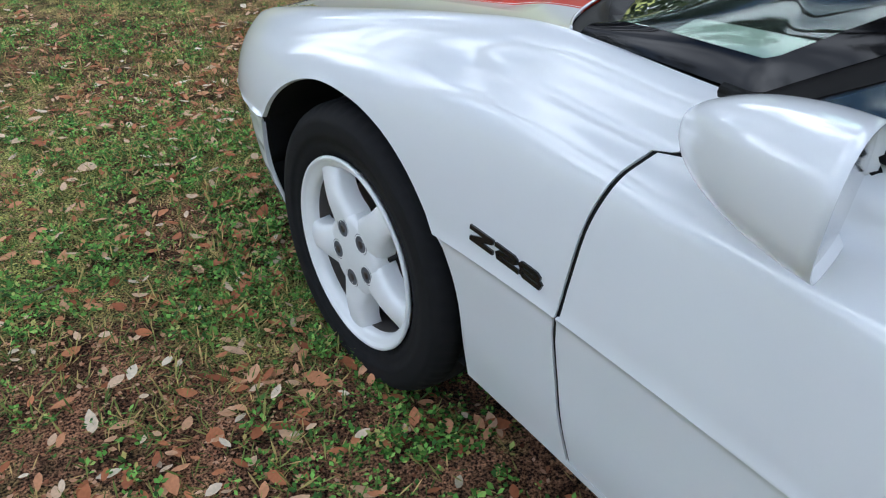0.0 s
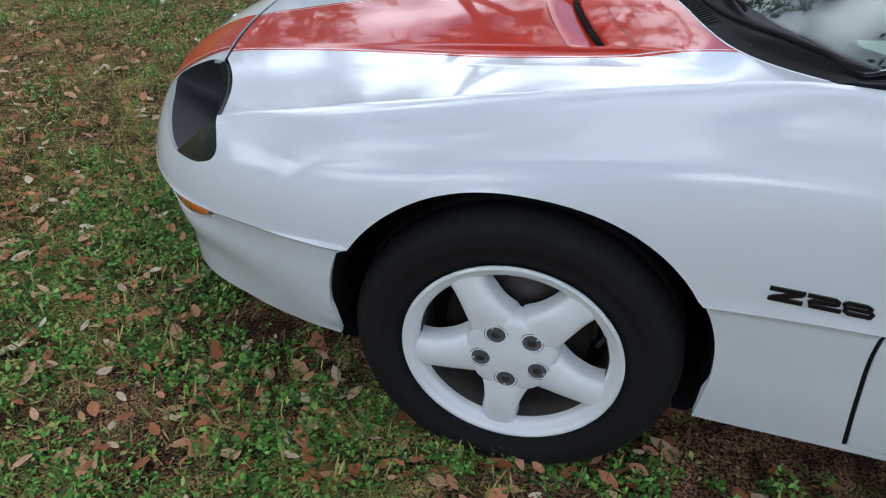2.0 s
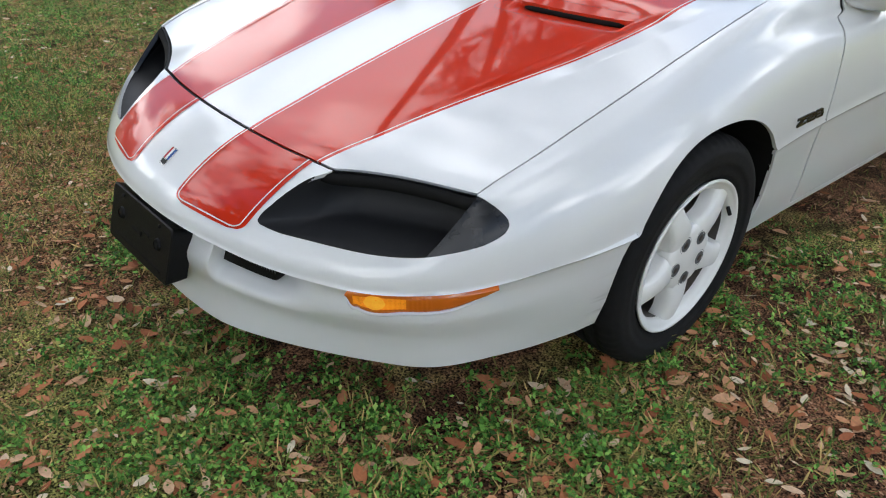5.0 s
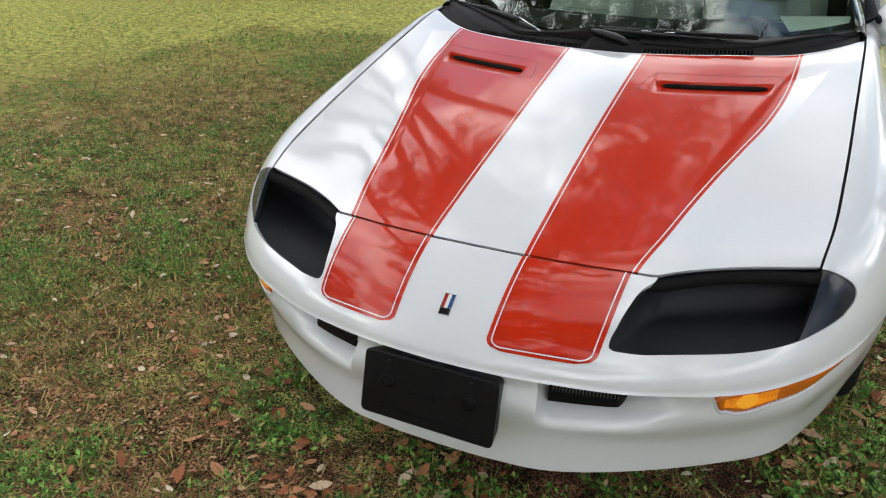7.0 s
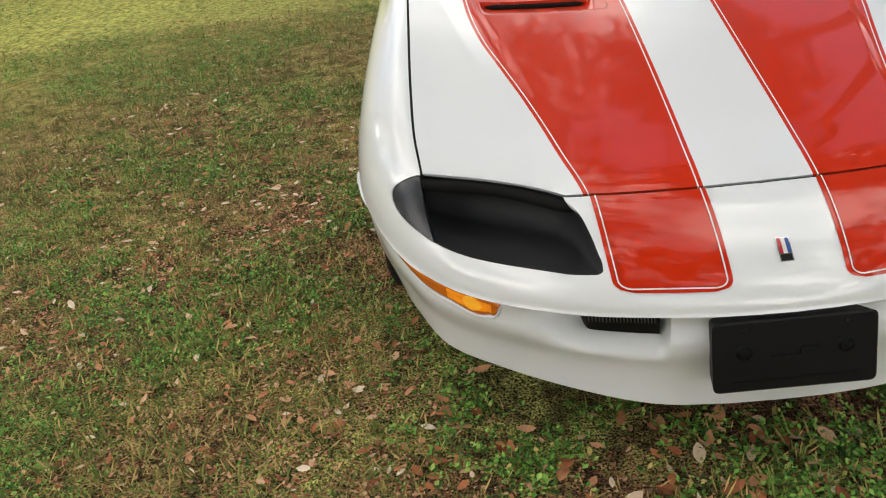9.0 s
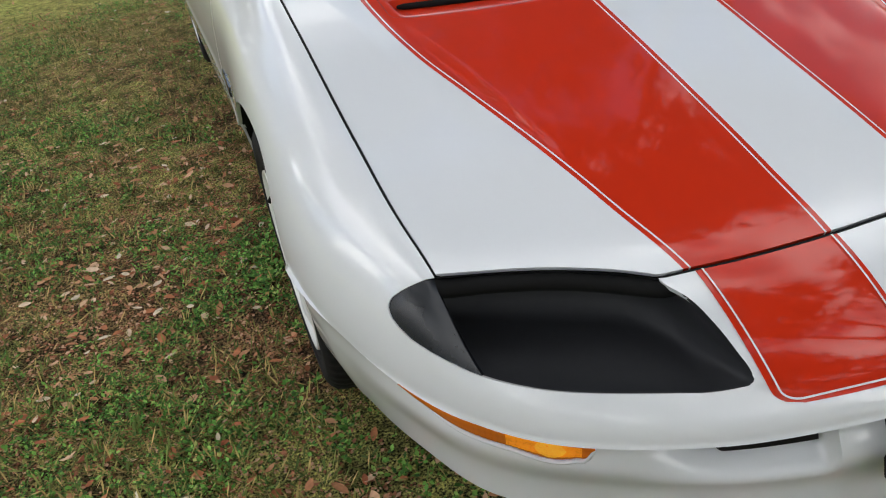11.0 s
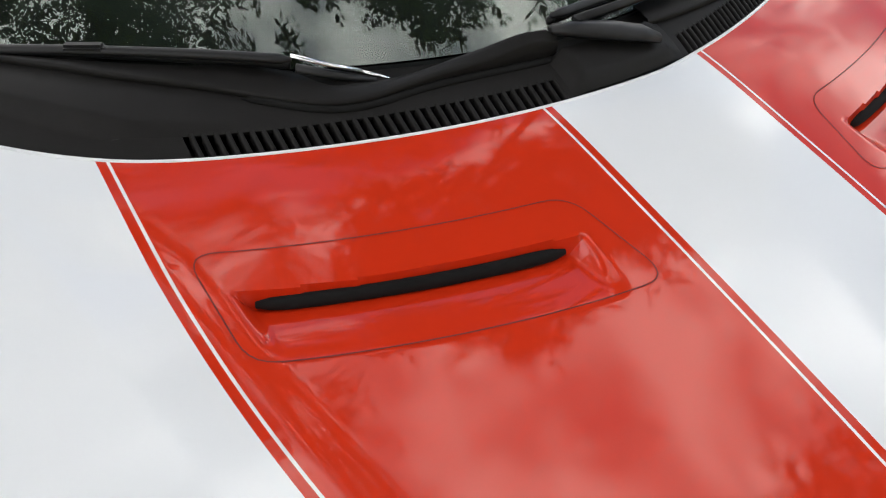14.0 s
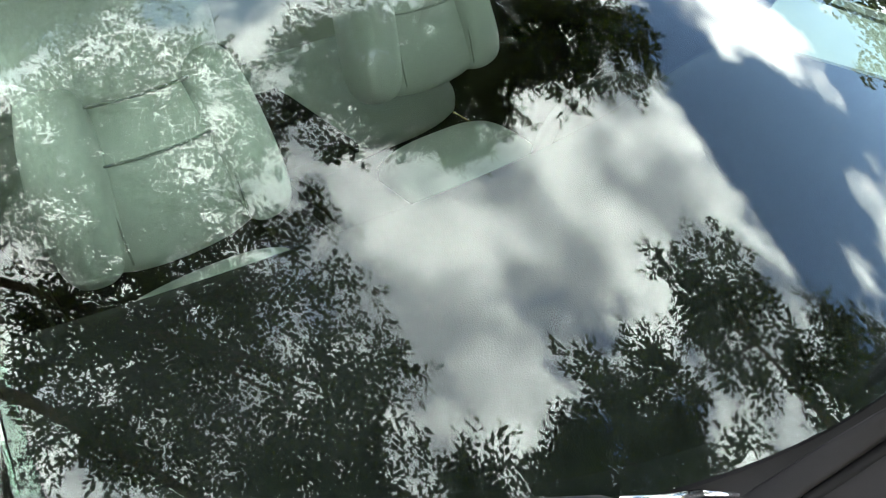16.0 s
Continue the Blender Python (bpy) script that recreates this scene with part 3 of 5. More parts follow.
def in_y(s):
    x = in_x_rough(s)
    return np.where(np.asarray(s) <= 3, nose_edge(x), np.where(np.asarray(s) <= 6, lamp_edge(x), in_y_rough(s)))


in_z = spline(KN, [float(top_z(in_x(k), in_y(k))) for k in range(11)] + [.900, .912, .92, .92, .92, .94, .95, .95])
out_x = spline(KN, (0, .12, .255, .41, .585, .701, .771, .827, .872, .876, .853, .850, .858, .872, .882, .885, .84, .62, 0))
out_y = spline(KN, (-.062, -.056, -.030, .022, .115, .215, .318, .45, .64, 1.0, 1.36, 1.66, 2.05, 2.7, 3.1, 3.55, 4.2, 4.6, 4.72))
out_z = spline(KN, (.452, .452, .447, .438, .435, .447, .465, .487, .506, .520, .535, .544, .55, .555, .56, .57, .59, .60, .60))
bot_x = spline(KN, (0, .12, .25, .40, .56, .670, .741, .787, .822, .826, .808, .812, .822, .834, .838, .842, .80, .6, 0))
bot_y = spline(KN, (-.036, -.032, -.012, .060, .165, .262, .40, .522, .664, 1.0, 1.352, 1.66, 2.05, 2.7, 3.1, 3.55, 4.2, 4.6, 4.7))
bot_z = spline(KN, (.212, .212, .212, .211, .211, .212, .222, .232, .247, .246, .222, .223, .223, .223, .226, .24, .28, .30, .30))
full_a = spline((0, 5, 8, 10, 11, 18), (.42, .46, .58, .58, .60, .5))
full_b = spline((0, 5, 8, 10, 11, 18), (.30, .36, .54, .55, .55, .5))
sag = spline((0, 5, 6, 7, 8, 10, 11, 18), (0.28, 0.27, 0.10, 0.00, -.06, -.05, 0.08, 0.15))
recess = spline((0, 2.9, 3.6, 6, 7, 8, 18), (-.029, -.029, -.024, -.014, -.006, -.003, -.003))
bulge = spline((0, 4, 6, 7.4, 10, 18), (-.010, -.010, -.004, .006, .006, .008))
valley = spline((0, 8.2, 9.2, 10.2, 11, 11.6, 12.6, 18), (0, 0, .006, .019, .030, .029, .010, 0))


def outward(s):
    e = 0.01
    tx, ty = out_x(s + e) - out_x(s - e), out_y(s + e) - out_y(s - e)
    if s < e:
        return 0.0, -1.0
    k = math.hypot(tx, ty) + 1e-9
    return float(ty / k), float(-tx / k)


# every rib's control points, laid down once at close steps along s
STEP = .004
side_w = spline((0, .03, .12, .35, .65, 1), (1, 0, 0, 0, 0, 0)), spline((0, .03, .12, .35, .65, 1), (0, .7, 1, 0, 0, 0)), spline((0, .03, .12, .35, .65, 1), (0, 0, 0, .4, 1, 0))
WT = np.stack([f(np.linspace(0, 1, 1001)) for f in side_w], -1)


def rib_table():
    s = np.arange(0, 18 + STEP, STEP)
    e = .01
    tx, ty = out_x(s + e) - out_x(s - e), out_y(s + e) - out_y(s - e)
    k = np.hypot(tx, ty) + 1e-9
    nx, ny = np.where(s < e, 0, ty / k), np.where(s < e, -1, -tx / k)
    ix, iy = in_x(s), in_y(s)
    p0 = np.stack((ix, iy, np.where(s > 10, in_z(s), top_z(ix, iy)) + .002), -1)
    p3 = np.stack((out_x(s) + .006 * nx, out_y(s) + .006 * ny, out_z(s)), -1)
    h = p3 - p0
    fa, fb = full_a(s), full_b(s)
    p1 = p0 + np.stack((fa * h[:, 0], fa * h[:, 1], -sag(s) * fa * np.hypot(h[:, 0], h[:, 1])), -1)
    p2 = p3 - np.stack((0 * s, 0 * s, fb * h[:, 2]), -1)
    pb = np.stack((bot_x(s) + .006 * nx, bot_y(s) + .006 * ny, bot_z(s)), -1)
    return np.concatenate((p0, p1, p2, p3, pb, np.stack((nx, ny, valley(s), recess(s), bulge(s)), -1)), -1)


RIBS = rib_table()


def ease(a, b, t):
    t = min(1.0, max(0.0, (t - a) / (b - a)))
    return t * t * (3 - 2 * t)


def scoop_depth(s, v):
    """Depth of the air scoops pressed into the bumper beside the plate, under its lip."""
    if not 1.7 < s < 3.7 or not 1.0505 < v < 1.52:
        return 0.0
    return .105 * ease(1.74, 1.92, s) * (1 - ease(2.75, 3.60, s)) * (1 - ease(1.12, 1.52, v))


def skin_rib(s, v):
    """A point of the body's skin: s runs round the car from the nose's middle, v from the hood's rim (0) over the crease (1) to the lower edge (2)."""
    side, s = (-1 if s < 0 else 1), abs(s)
    k = min(s / STEP, len(RIBS) - 1.001)
    i = int(k)
    r = RIBS[i] + (k - i) * (RIBS[i + 1] - RIBS[i])
    nx, ny = r[15], r[16]
    ridge = .0042 * min(1.0, max(0.0, s - 7)) + .0030 * min(1.0, max(0.0, 6.9 - s))
    if v <= 1:
        w = 1 - v
        p = w ** 3 * r[0:3] + 3 * w * w * v * r[3:6] + 3 * w * v * v * r[6:9] + v ** 3 * r[9:12]
        # hollow between the windscreen shelf and the shoulder
        if r[17] > 1e-5:
            d = r[17] * (math.exp(-((v - .34) / .15) ** 2) - .25 * math.exp(-((v - .60) / .16) ** 2))
            p[0] -= .45 * d
            p[2] -= .9 * d
        o = ridge * ((v - .95) / .05) ** 2 if v > .95 else 0.0
    else:
        w = v - 1
        q = min(w * 1000, 999.999)
        m = int(q)
        b = WT[m] + (q - m) * (WT[m + 1] - WT[m])
        o = ridge * b[0] + r[18] * b[1] + r[19] * b[2]
        p = r[9:12] + w * (r[12:15] - r[9:12])
        o -= scoop_depth(s, v)
    return np.array((side * (p[0] + nx * o), p[1] + ny * o, p[2]))


def skin(s, v):
    """The skin, smoothed along the flank round the hood's front corner."""
    a = abs(s)
    if not 4.2 < a < 12.6 or v <= 0 or v > 1.0:
        return skin_rib(s, v)
    w = .42 * min(1.0, (a - 4.2) / 1.0, (12.6 - a) / 1.2) * min(1.0, v / .28)
    return sum(k * skin_rib(s + w * d, v) for d, k in ((-1.7, .06), (-1, .19), (-.4, .25), (.4, .25), (1, .19), (1.7, .06)))


def skin_normal(s, v):
    a = skin(s + .01, v) - skin(s - .01, v)
    b = skin(s, min(v + .01, 2)) - skin(s, max(v - .01, 0))
    n = np.cross(b, a)
    n /= np.linalg.norm(n) + 1e-12
    c = skin(s, v) - np.array((0, skin(s, v)[1] * .5 + .8, .45))
    return n if n @ c > 0 else -n


def s_at_y(y, v=1.0, lo=6.0, hi=16.5):
    for _ in range(30):
        m = (lo + hi) / 2
        lo, hi = (m, hi) if skin(m, v)[1] < y else (lo, m)
    return (lo + hi) / 2


def v_at_z(s, z):
    lo, hi = 0.0, 2.0
    for _ in range(24):
        m = (lo + hi) / 2
        lo, hi = (m, hi) if skin(s, m)[2] > z else (lo, m)
    return (lo + hi) / 2


ARCH_FORE, ARCH_AFT = .372, .370


def arch_v(s, cy=WHEEL_Y, cz=WHEEL_Z, r=0.372):
    """v at which the wheel arch cuts the rib s, or 2."""
    y = float(skin(s, 1.0)[1])
    reach = r if cy != WHEEL_Y else ARCH_FORE if y < cy else ARCH_AFT
    k = 1 - (abs(y - cy) / reach) ** 2.25
    return 2.0 if k <= 0 else v_at_z(s, cz + (r + .004) * k ** (1 / 2.25))


def span(a, b, n):
    return [a + (b - a) * i / (n - 1) for i in range(n)]


def panel(name, cols, v0, v1, nv, material, parent, label="", solid=0.012, shift=None, side=1, power=1.0):
    """A body panel: ribs at cols, from v0(s) to v1(s); shift(i, v) moves the rib along s."""
    vs = []
    for i, s in enumerate(cols):
        a, b = v0(s), v1(s)
        rows = span(a, b, nv) if not a < .9 < 1.2 < b else span(a, .94, nv - 28) + span(.947, 1, 9) + span(1.004, 1.05, 7) + span(1.08, b, 12)
        for v in rows:
            vs.append(skin(side * (s + (shift(i, v) if shift else 0.0)), v))
    return put(name, vs, grid_faces(len(cols), len(rows), flip=(side > 0)), material, parent, label, solid=solid)


car = new("car")
tagged(car, "white two-door sports coupe with orange-red hood stripes and white five-spoke wheels", "car")


# headlight opening in the skin
LOW_IN, LOW_OUT, V_IN, V_OUT = 2.62, 5.85, .618, .605
lamp_in = spline((.008, .04, .147, .295, .444, .569, .602, V_IN), (3.03, 3.0, 2.83, 2.70, 2.61, 2.558, 2.57, LOW_IN))
lamp_low = spline((LOW_IN, 2.8, 3.2, 3.7, 4.2, 4.9, 5.3, LOW_OUT), (V_IN, .625, .628, .636, .646, .647, .630, V_OUT))
lamp_out = spline((.008, .05, .12, .26, .37, .46, .52, .575, V_OUT), (6.0, 6.02, 6.06, 6.15, 6.26, 6.32, 6.29, 6.12, LOW_OUT))
# joint between nose moulding and fender
joint = spline((0, .10, .24, .47, .75, 1), (6.03, 6.10, 6.20, 6.43, 6.62, 6.66))


def lamp_loop(n=50):
    """The lamp opening's outline as (s, v) pairs, from its inner upper corner round by the lower edge."""
    a = [(float(lamp_in(v)), v) for v in (.012 + (V_IN - .012) * (1 - math.cos(math.pi * k / n)) / 2 for k in range(n))]
    b = [(s, float(lamp_low(s))) for s in span(LOW_IN, LOW_OUT, n)]
    c = [(float(lamp_out(v)), v) for v in (V_OUT + (.012 - V_OUT) * (1 - math.cos(math.pi * k / n)) / 2 for k in range(1, n + 1))]
    d = [(s, .012) for s in span(5.95, 3.08, n)]
    return a + b + c + d


def patch(pool, cols, v0, v1, nv, side=1, shift=None):
    """Adds ribs at cols from v0(s) to v1(s) to a pool of vertices and faces."""
    vs, fs = pool
    base = len(vs)
    for i, s in enumerate(cols):
        a, b = v0(s), v1(s)
        for j in range(nv):
            v = a + (b - a) * (j / (nv - 1)) ** (1.9 if a == 1.0 else 1.0)
            vs.append(skin(side * (s + (shift(i, v) if shift else 0.0)), v))
    fs += [tuple(base + k for k in f) for f in grid_faces(len(cols), nv, flip=(side > 0))]


def strip(pool, v0, v1, nv, s0, s1, ns, side=1):
    """Adds rows from v0 to v1, each from s0(v) to s1(v), to a pool."""
    vs, fs = pool
    base = len(vs)
    for k in range(ns):
        for v in span(v0, v1, nv):
            a, b = float(s0(v)), float(s1(v))
            vs.append(skin(side * (a + (b - a) * k / (ns - 1)), v))
    fs += [tuple(base + k for k in f) for f in grid_faces(ns, nv, flip=(side > 0))]


def weld(name, pool, material, parent, label="", solid=0.010):
    bm = bmesh.new()
    vs = [bm.verts.new(tuple(map(float, v))) for v in pool[0]]
    for f in pool[1]:
        try:
            bm.faces.new([vs[k] for k in f])
        except ValueError:
            pass
    bmesh.ops.remove_doubles(bm, verts=bm.verts, dist=0.0002)
    bmesh.ops.dissolve_degenerate(bm, dist=0.0001, edges=bm.edges)
    ob = part(name, bm, material, parent, label)
    if solid:
        s = ob.modifiers.new("solid", "SOLIDIFY")
        s.thickness, s.offset, s.use_even_offset = solid, -1.0, False
        ob.modifiers.new("edges", "EDGE_SPLIT").split_angle = math.radians(45)
    return ob


s_arch0, s_arch1 = s_at_y(WHEEL_Y - .9997 * ARCH_FORE), s_at_y(WHEEL_Y + .9997 * ARCH_AFT)
arch_cols = [s_at_y(WHEEL_Y - (ARCH_FORE if i < 28 else ARCH_AFT) * .9997 * math.cos(math.pi * i / 56)) for i in range(57)]
s_front = next(s for s in arch_cols if arch_v(s) <= 1.0)
G = 0.014
WHEEL_S = s_at_y(WHEEL_Y)
s_gap = spline((0, .09, .186, .280, .326, .340, .354, .375, .441, .573, .715, .85, 1, 1.5, 2),
               (11.244, 11.207, 11.156, 11.132, 11.120, 11.060, 11.008, 10.995, 10.972, 10.930, 10.880, 10.858, s_at_y(1.613), s_at_y(1.622, 1.5), s_at_y(1.655, 2)))
s_end = float(s_gap(1.0))
s_back = s_at_y(2.72)

# nose: one moulding over both sides, with lamp and duct openings
nose = ([], [])
cols_low = span(0, 2.2, 60) + span(2.2, LOW_IN, 12)[1:] + span(LOW_IN, LOW_OUT, 70)[1:] + span(LOW_OUT, 6.66, 10)[1:] + span(6.70, 7.55, 16) + [s_arch0 - .002] + [s for s in arch_cols if 7.6 < s <= s_front]
for sd in (1, -1):
    strip(nose, .008, V_IN, 40, lambda v: 0, lambda v: 2.2, 60, sd)
    strip(nose, V_IN, 1, 16, lambda v: 0, lambda v: 2.2, 60, sd)
    strip(nose, .008, V_IN, 40, lambda v: 2.2, lamp_in, 12, sd)
    strip(nose, V_IN, 1, 16, lambda v: 2.2, lambda v: LOW_IN, 12, sd)
    patch(nose, span(LOW_IN, LOW_OUT, 70), lamp_low, lambda s: 1.0, 16, sd)
    strip(nose, .008, V_OUT, 40, lamp_out, joint, 10, sd)
    strip(nose, V_OUT, 1, 16, lambda v: LOW_OUT, joint, 10, sd)
    patch(nose, cols_low, lambda s: 1.0 if s < 6.66 else 1.004, lambda s: 1.05 if s < s_front - .2 else min(1.05, arch_v(s)), 6, sd)
    patch(nose, cols_low, lambda s: min(1.05, arch_v(s)), lambda s: min(1.0515, arch_v(s)), 2, sd)
    patch(nose, cols_low, lambda s: min(1.0515, arch_v(s)), arch_v, 40, sd)
bumper = weld("front_bumper", nose, WHITE, car, "")

for sd in (1, -1):
    cols = sorted(set(span(6.70, s_arch0 - .004, 24) + arch_cols + span(s_arch1 + .004, s_end, 26)))
    k0 = s_arch1 + .02
    fend = ([], [])
    def gap_shift(lst):
        return lambda i, v: max(0.0, 1 - (lst[i] - 6.70) / .75) * (float(joint(v)) - 6.70) if lst[i] < k0 else (lst[i] - k0) / (s_end - k0) * (float(s_gap(v)) - s_end - G - .035 * (1 - ease(.30, .36, v)))
    patch(fend, cols, lambda s: .008, lambda s: 1.0 if s < s_front else min(1.0, arch_v(s)), 72, sd, gap_shift(cols))
    tail = [s for s in cols if s > WHEEL_S and arch_v(s) > 1.0]
    patch(fend, tail, lambda s: 1.0, arch_v, 22, sd, gap_shift(tail))
    weld("fender", fend, WHITE, car, "")
    dc = span(s_end, s_back, 44)
    panel("door", dc, lambda s: .008, lambda s: 1.93, 96, WHITE, car, "", side=sd,
          shift=lambda i, v: (1 - i / (len(dc) - 1)) * (float(s_gap(v)) - s_end + G))
    panel("rocker", dc, lambda s: 1.945, lambda s: 2.0, 3, WHITE, car, "", side=sd)
    rear_cols = span(s_back + .02, s_at_y(REAR_Y - .372) - .003, 14) + [s_at_y(REAR_Y - .3719 * math.cos(math.pi * i / 32)) for i in range(33)] + span(s_at_y(REAR_Y + .372) + .003, 18, 40)
    panel("rear_quarter", rear_cols, lambda s: .008, lambda s: arch_v(s, REAR_Y), 30, WHITE, car, "", side=sd)
    # liner that closes the wheel well behind the arch's edge
    rimline = [skin(s_arch0 - .002, v) for v in span(2.0, 1.30, 14)] + [skin(s, arch_v(s)) for s in arch_cols[2:-2]] + [skin(s_arch1 + .002, v) for v in span(1.30, 2.0, 14)]
    put("wheel_liner", [(sd * x, p[1], p[2]) for p in rimline for x in (p[0] - .006, p[0] - .05, .72, .56)], grid_faces(len(rimline), 4, flip=sd > 0), DARK, car)
    # wheel wells
    for cy in (WHEEL_Y, REAR_Y):
        vs = []
        for k in range(25):
            a = math.pi * (-.17 + 1.34 * k / 24)
            for x in (.808, .56, .50):
                r = .383 if x > .52 else .0
                vs.append((sd * x, cy + r * math.cos(a), max(.226, WHEEL_Z + .02 + r * math.sin(a))))
        put("wheel_well", vs, grid_faces(25, 3, flip=sd < 0), DARK, car)

# ---- hood ----
stripe_in = spline((0.10, 0.16, 0.6, 1.13, 1.3), (.110, .110, .108, .112, .114))
stripe_out = spline((0.10, 0.186, 0.318, 0.437, 0.571, 0.711, 0.85, 0.97, 1.10, 1.20, 1.28), (.334, .347, .380, .407, .439, .476, .513, .535, .548, .552, .553))


def scoop(x, y):
    """The dip in front of each vent slot and the crease outside of it."""
    ax = np.abs(x)
    q = y - 0.45 * ax ** 2
    d = 0.957 - q
    t = np.clip(1 - d / 0.075, 0, 1) * (d > 0)
    wall = np.clip((ax - 0.190) / 0.022, 0, 1) * np.clip((0.503 - ax) / 0.018, 0, 1)
    wall = wall * wall * (3 - 2 * wall)
    dip = -0.020 * t ** 1.2 * wall
    edge_x = 0.375 + 0.112 * (y - 0.457) / 0.529
    k = np.clip((ax - edge_x) / 0.034, 0, 1)
    rise = -0.0100 * np.clip((y - 0.38) / 0.45, 0, 1) * np.clip((1.07 - q) / .08, 0, 1) * k * k * (3 - 2 * k) * np.clip((edge_x + .10 - ax) / .10, 0, 1)
    return dip + rise


def hood_z(x, y):
    return top_z(x, y) + scoop(x, y)


def rear_rim(x):
    return 1.124 + 0.47 * x * x + .9 * np.maximum(0, np.abs(x) - .5) ** 2 + .028 * np.clip((x - .05) / .30, 0, 1)


def rim_front(x):
    return np.where(x <= .386, nose_edge(x), lamp_edge(x))


hood = new("hood")
hood.parent = car
ROWS = np.concatenate((np.linspace(0, .60, 110), np.linspace(.60, .86, 90)[1:], np.linspace(.86, 1, 30)[1:]))


def hood_patch(name, edges, counts, mats, side, label=""):
    """A strip of the hood between edge curves x(y); each gap has its own count and material slot."""
    us = [(k, j / n) for k, n in enumerate(counts) for j in range(n)] + [(len(counts) - 1, 1.0)]
    Q, U = np.meshgrid(ROWS, np.arange(len(us)), indexing="ij")
    K = np.array([u[0] for u in us])[U]
    F = np.array([u[1] for u in us])[U]
    Y = 0.2 + Q
    for _ in range(5):
        E = np.stack([e(Y) for e in edges])
        A, B = np.take_along_axis(E, K[None], 0)[0], np.take_along_axis(E, K[None] + 1, 0)[0]
        X = A + (B - A) * F
        yf = rim_front(np.abs(X)) + 0.0072
        Y = yf + (rear_rim(side * X) - yf) * Q
    vs = np.stack((side * X, Y, hood_z(X, Y)), -1).reshape(-1, 3)
    slots = [mats[1][us[j][0]] for i in range(len(ROWS) - 1) for j in range(len(us) - 1)]
    return put(name, vs, grid_faces(len(ROWS), len(us), flip=side > 0), mats[0], hood, label, solid=0.008, slots=slots)


def off(c, d):
    return lambda y: c(y) + d


hood_patch("hood_skin", [lambda y: -stripe_in(y), stripe_in], [20], ([WHITE], [0]), 1)
for sd in (1, -1):
    hood_patch("stripe", [stripe_in, off(stripe_in, .0085), off(stripe_in, .0115), off(stripe_out, -.0115), off(stripe_out, -.0085), stripe_out],
               [2, 1, 100, 1, 2], ([RED, PIN], [0, 1, 0, 1, 0]), sd, "orange-red painted stripe with a white pinstripe")
    hood_patch("hood_skin", [stripe_out, shut_x], [34], ([WHITE], [0]), sd)


def on_hood(x, y, up=0.0):
    return Vector((x, y, float(hood_z(x, y)) + up))


def ribbon(name, pts, width, material, parent, label="", closed=False, normal=None):
    """A thin strip along surface points."""
    n = len(pts)
    vs = []
    for i, p in enumerate(pts):
        a, b = pts[(i - 1) % n if closed else max(i - 1, 0)], pts[(i + 1) % n if closed else min(i + 1, n - 1)]
        t = (Vector(b) - Vector(a)).normalized()
        up = Vector(normal[i]) if normal else Vector((0, -.2, 1))
        w = t.cross(up).normalized() * width / 2
        vs += [Vector(p) + w, Vector(p) - w]
    return put(name, vs, grid_faces(n, 2, closed_u=closed, flip=True), material, parent, label)


def rounded(corners, r, step=6):
    """A closed outline with rounded corners in the plane."""
    out = []
    n = len(corners)
    for i in range(n):
        p, a, b = (Vector(corners[k % n]) for k in (i, i - 1, i + 1))
        u, w = (a - p).normalized(), (b - p).normalized()
        p0, p1 = p + u * r, p + w * r
        for k in range(step + 1):
            t = k / step
            out.append((1 - t) ** 2 * p0 + 2 * t * (1 - t) * p + t * t * p1)
    full = []
    for i in range(len(out)):
        a, b = out[i], out[(i + 1) % len(out)]
        m = max(1, int((b - a).length / .012))
        full += [a + (b - a) * k / m for k in range(m)]
    return full


LINE = mat("dark_red_joint", (0.16, 0.010, 0.006), 0.6, 0, 0.1, 40)
for sd in (1, -1):
    loop = rounded([(.520, 1.004), (.178, 1.004), (.152, .888), (.512, .882)], .028)
    ribbon("vent_joint", [on_hood(sd * p[0], p[1] + .45 * p[0] ** 2, .0006) for p in loop], .0013, LINE, hood, "", closed=True)
    # solid black bar stands in for the shaded inside of the slot
    slot = [Vector((sd * x, .955 + .45 * x * x, float(top_z(x, .955 + .45 * x * x)) - .0135)) for x in span(.212, .484, 24)]
    tube("vent_slot", slot, [.0030, .0056, .0064] + [.0067] * 18 + [.0064, .0056, .0030], DARK, hood, "black bar standing for the dark of the vent slot", 10, 1.1)

tube("hood_rear_edge", [on_hood(x, float(rear_rim(x)) + .0005, -.0012) for x in span(-.700, .700, 90)], .0027, WHITE, hood, "white rolled rear edge", 8)

# paint stripes on the nose below the hood seam
def v_on_rib(s, y):
    lo, hi = 0.0, 1.0
    for _ in range(24):
        m = (lo + hi) / 2
        lo, hi = (m, hi) if skin(s, m)[1] > y else (lo, m)
    return (lo + hi) / 2


def nose_point(x, v, up):
    s = s_at_x(x)
    p, n = skin(s, v), skin_normal(s, v)
    return Vector(p + up * n)


def s_at_x(x, v=.3):
    lo, hi = 0.0, 4.5
    for _ in range(24):
        m = (lo + hi) / 2
        lo, hi = (m, hi) if skin(m, v)[0] < x else (lo, m)
    return (lo + hi) / 2


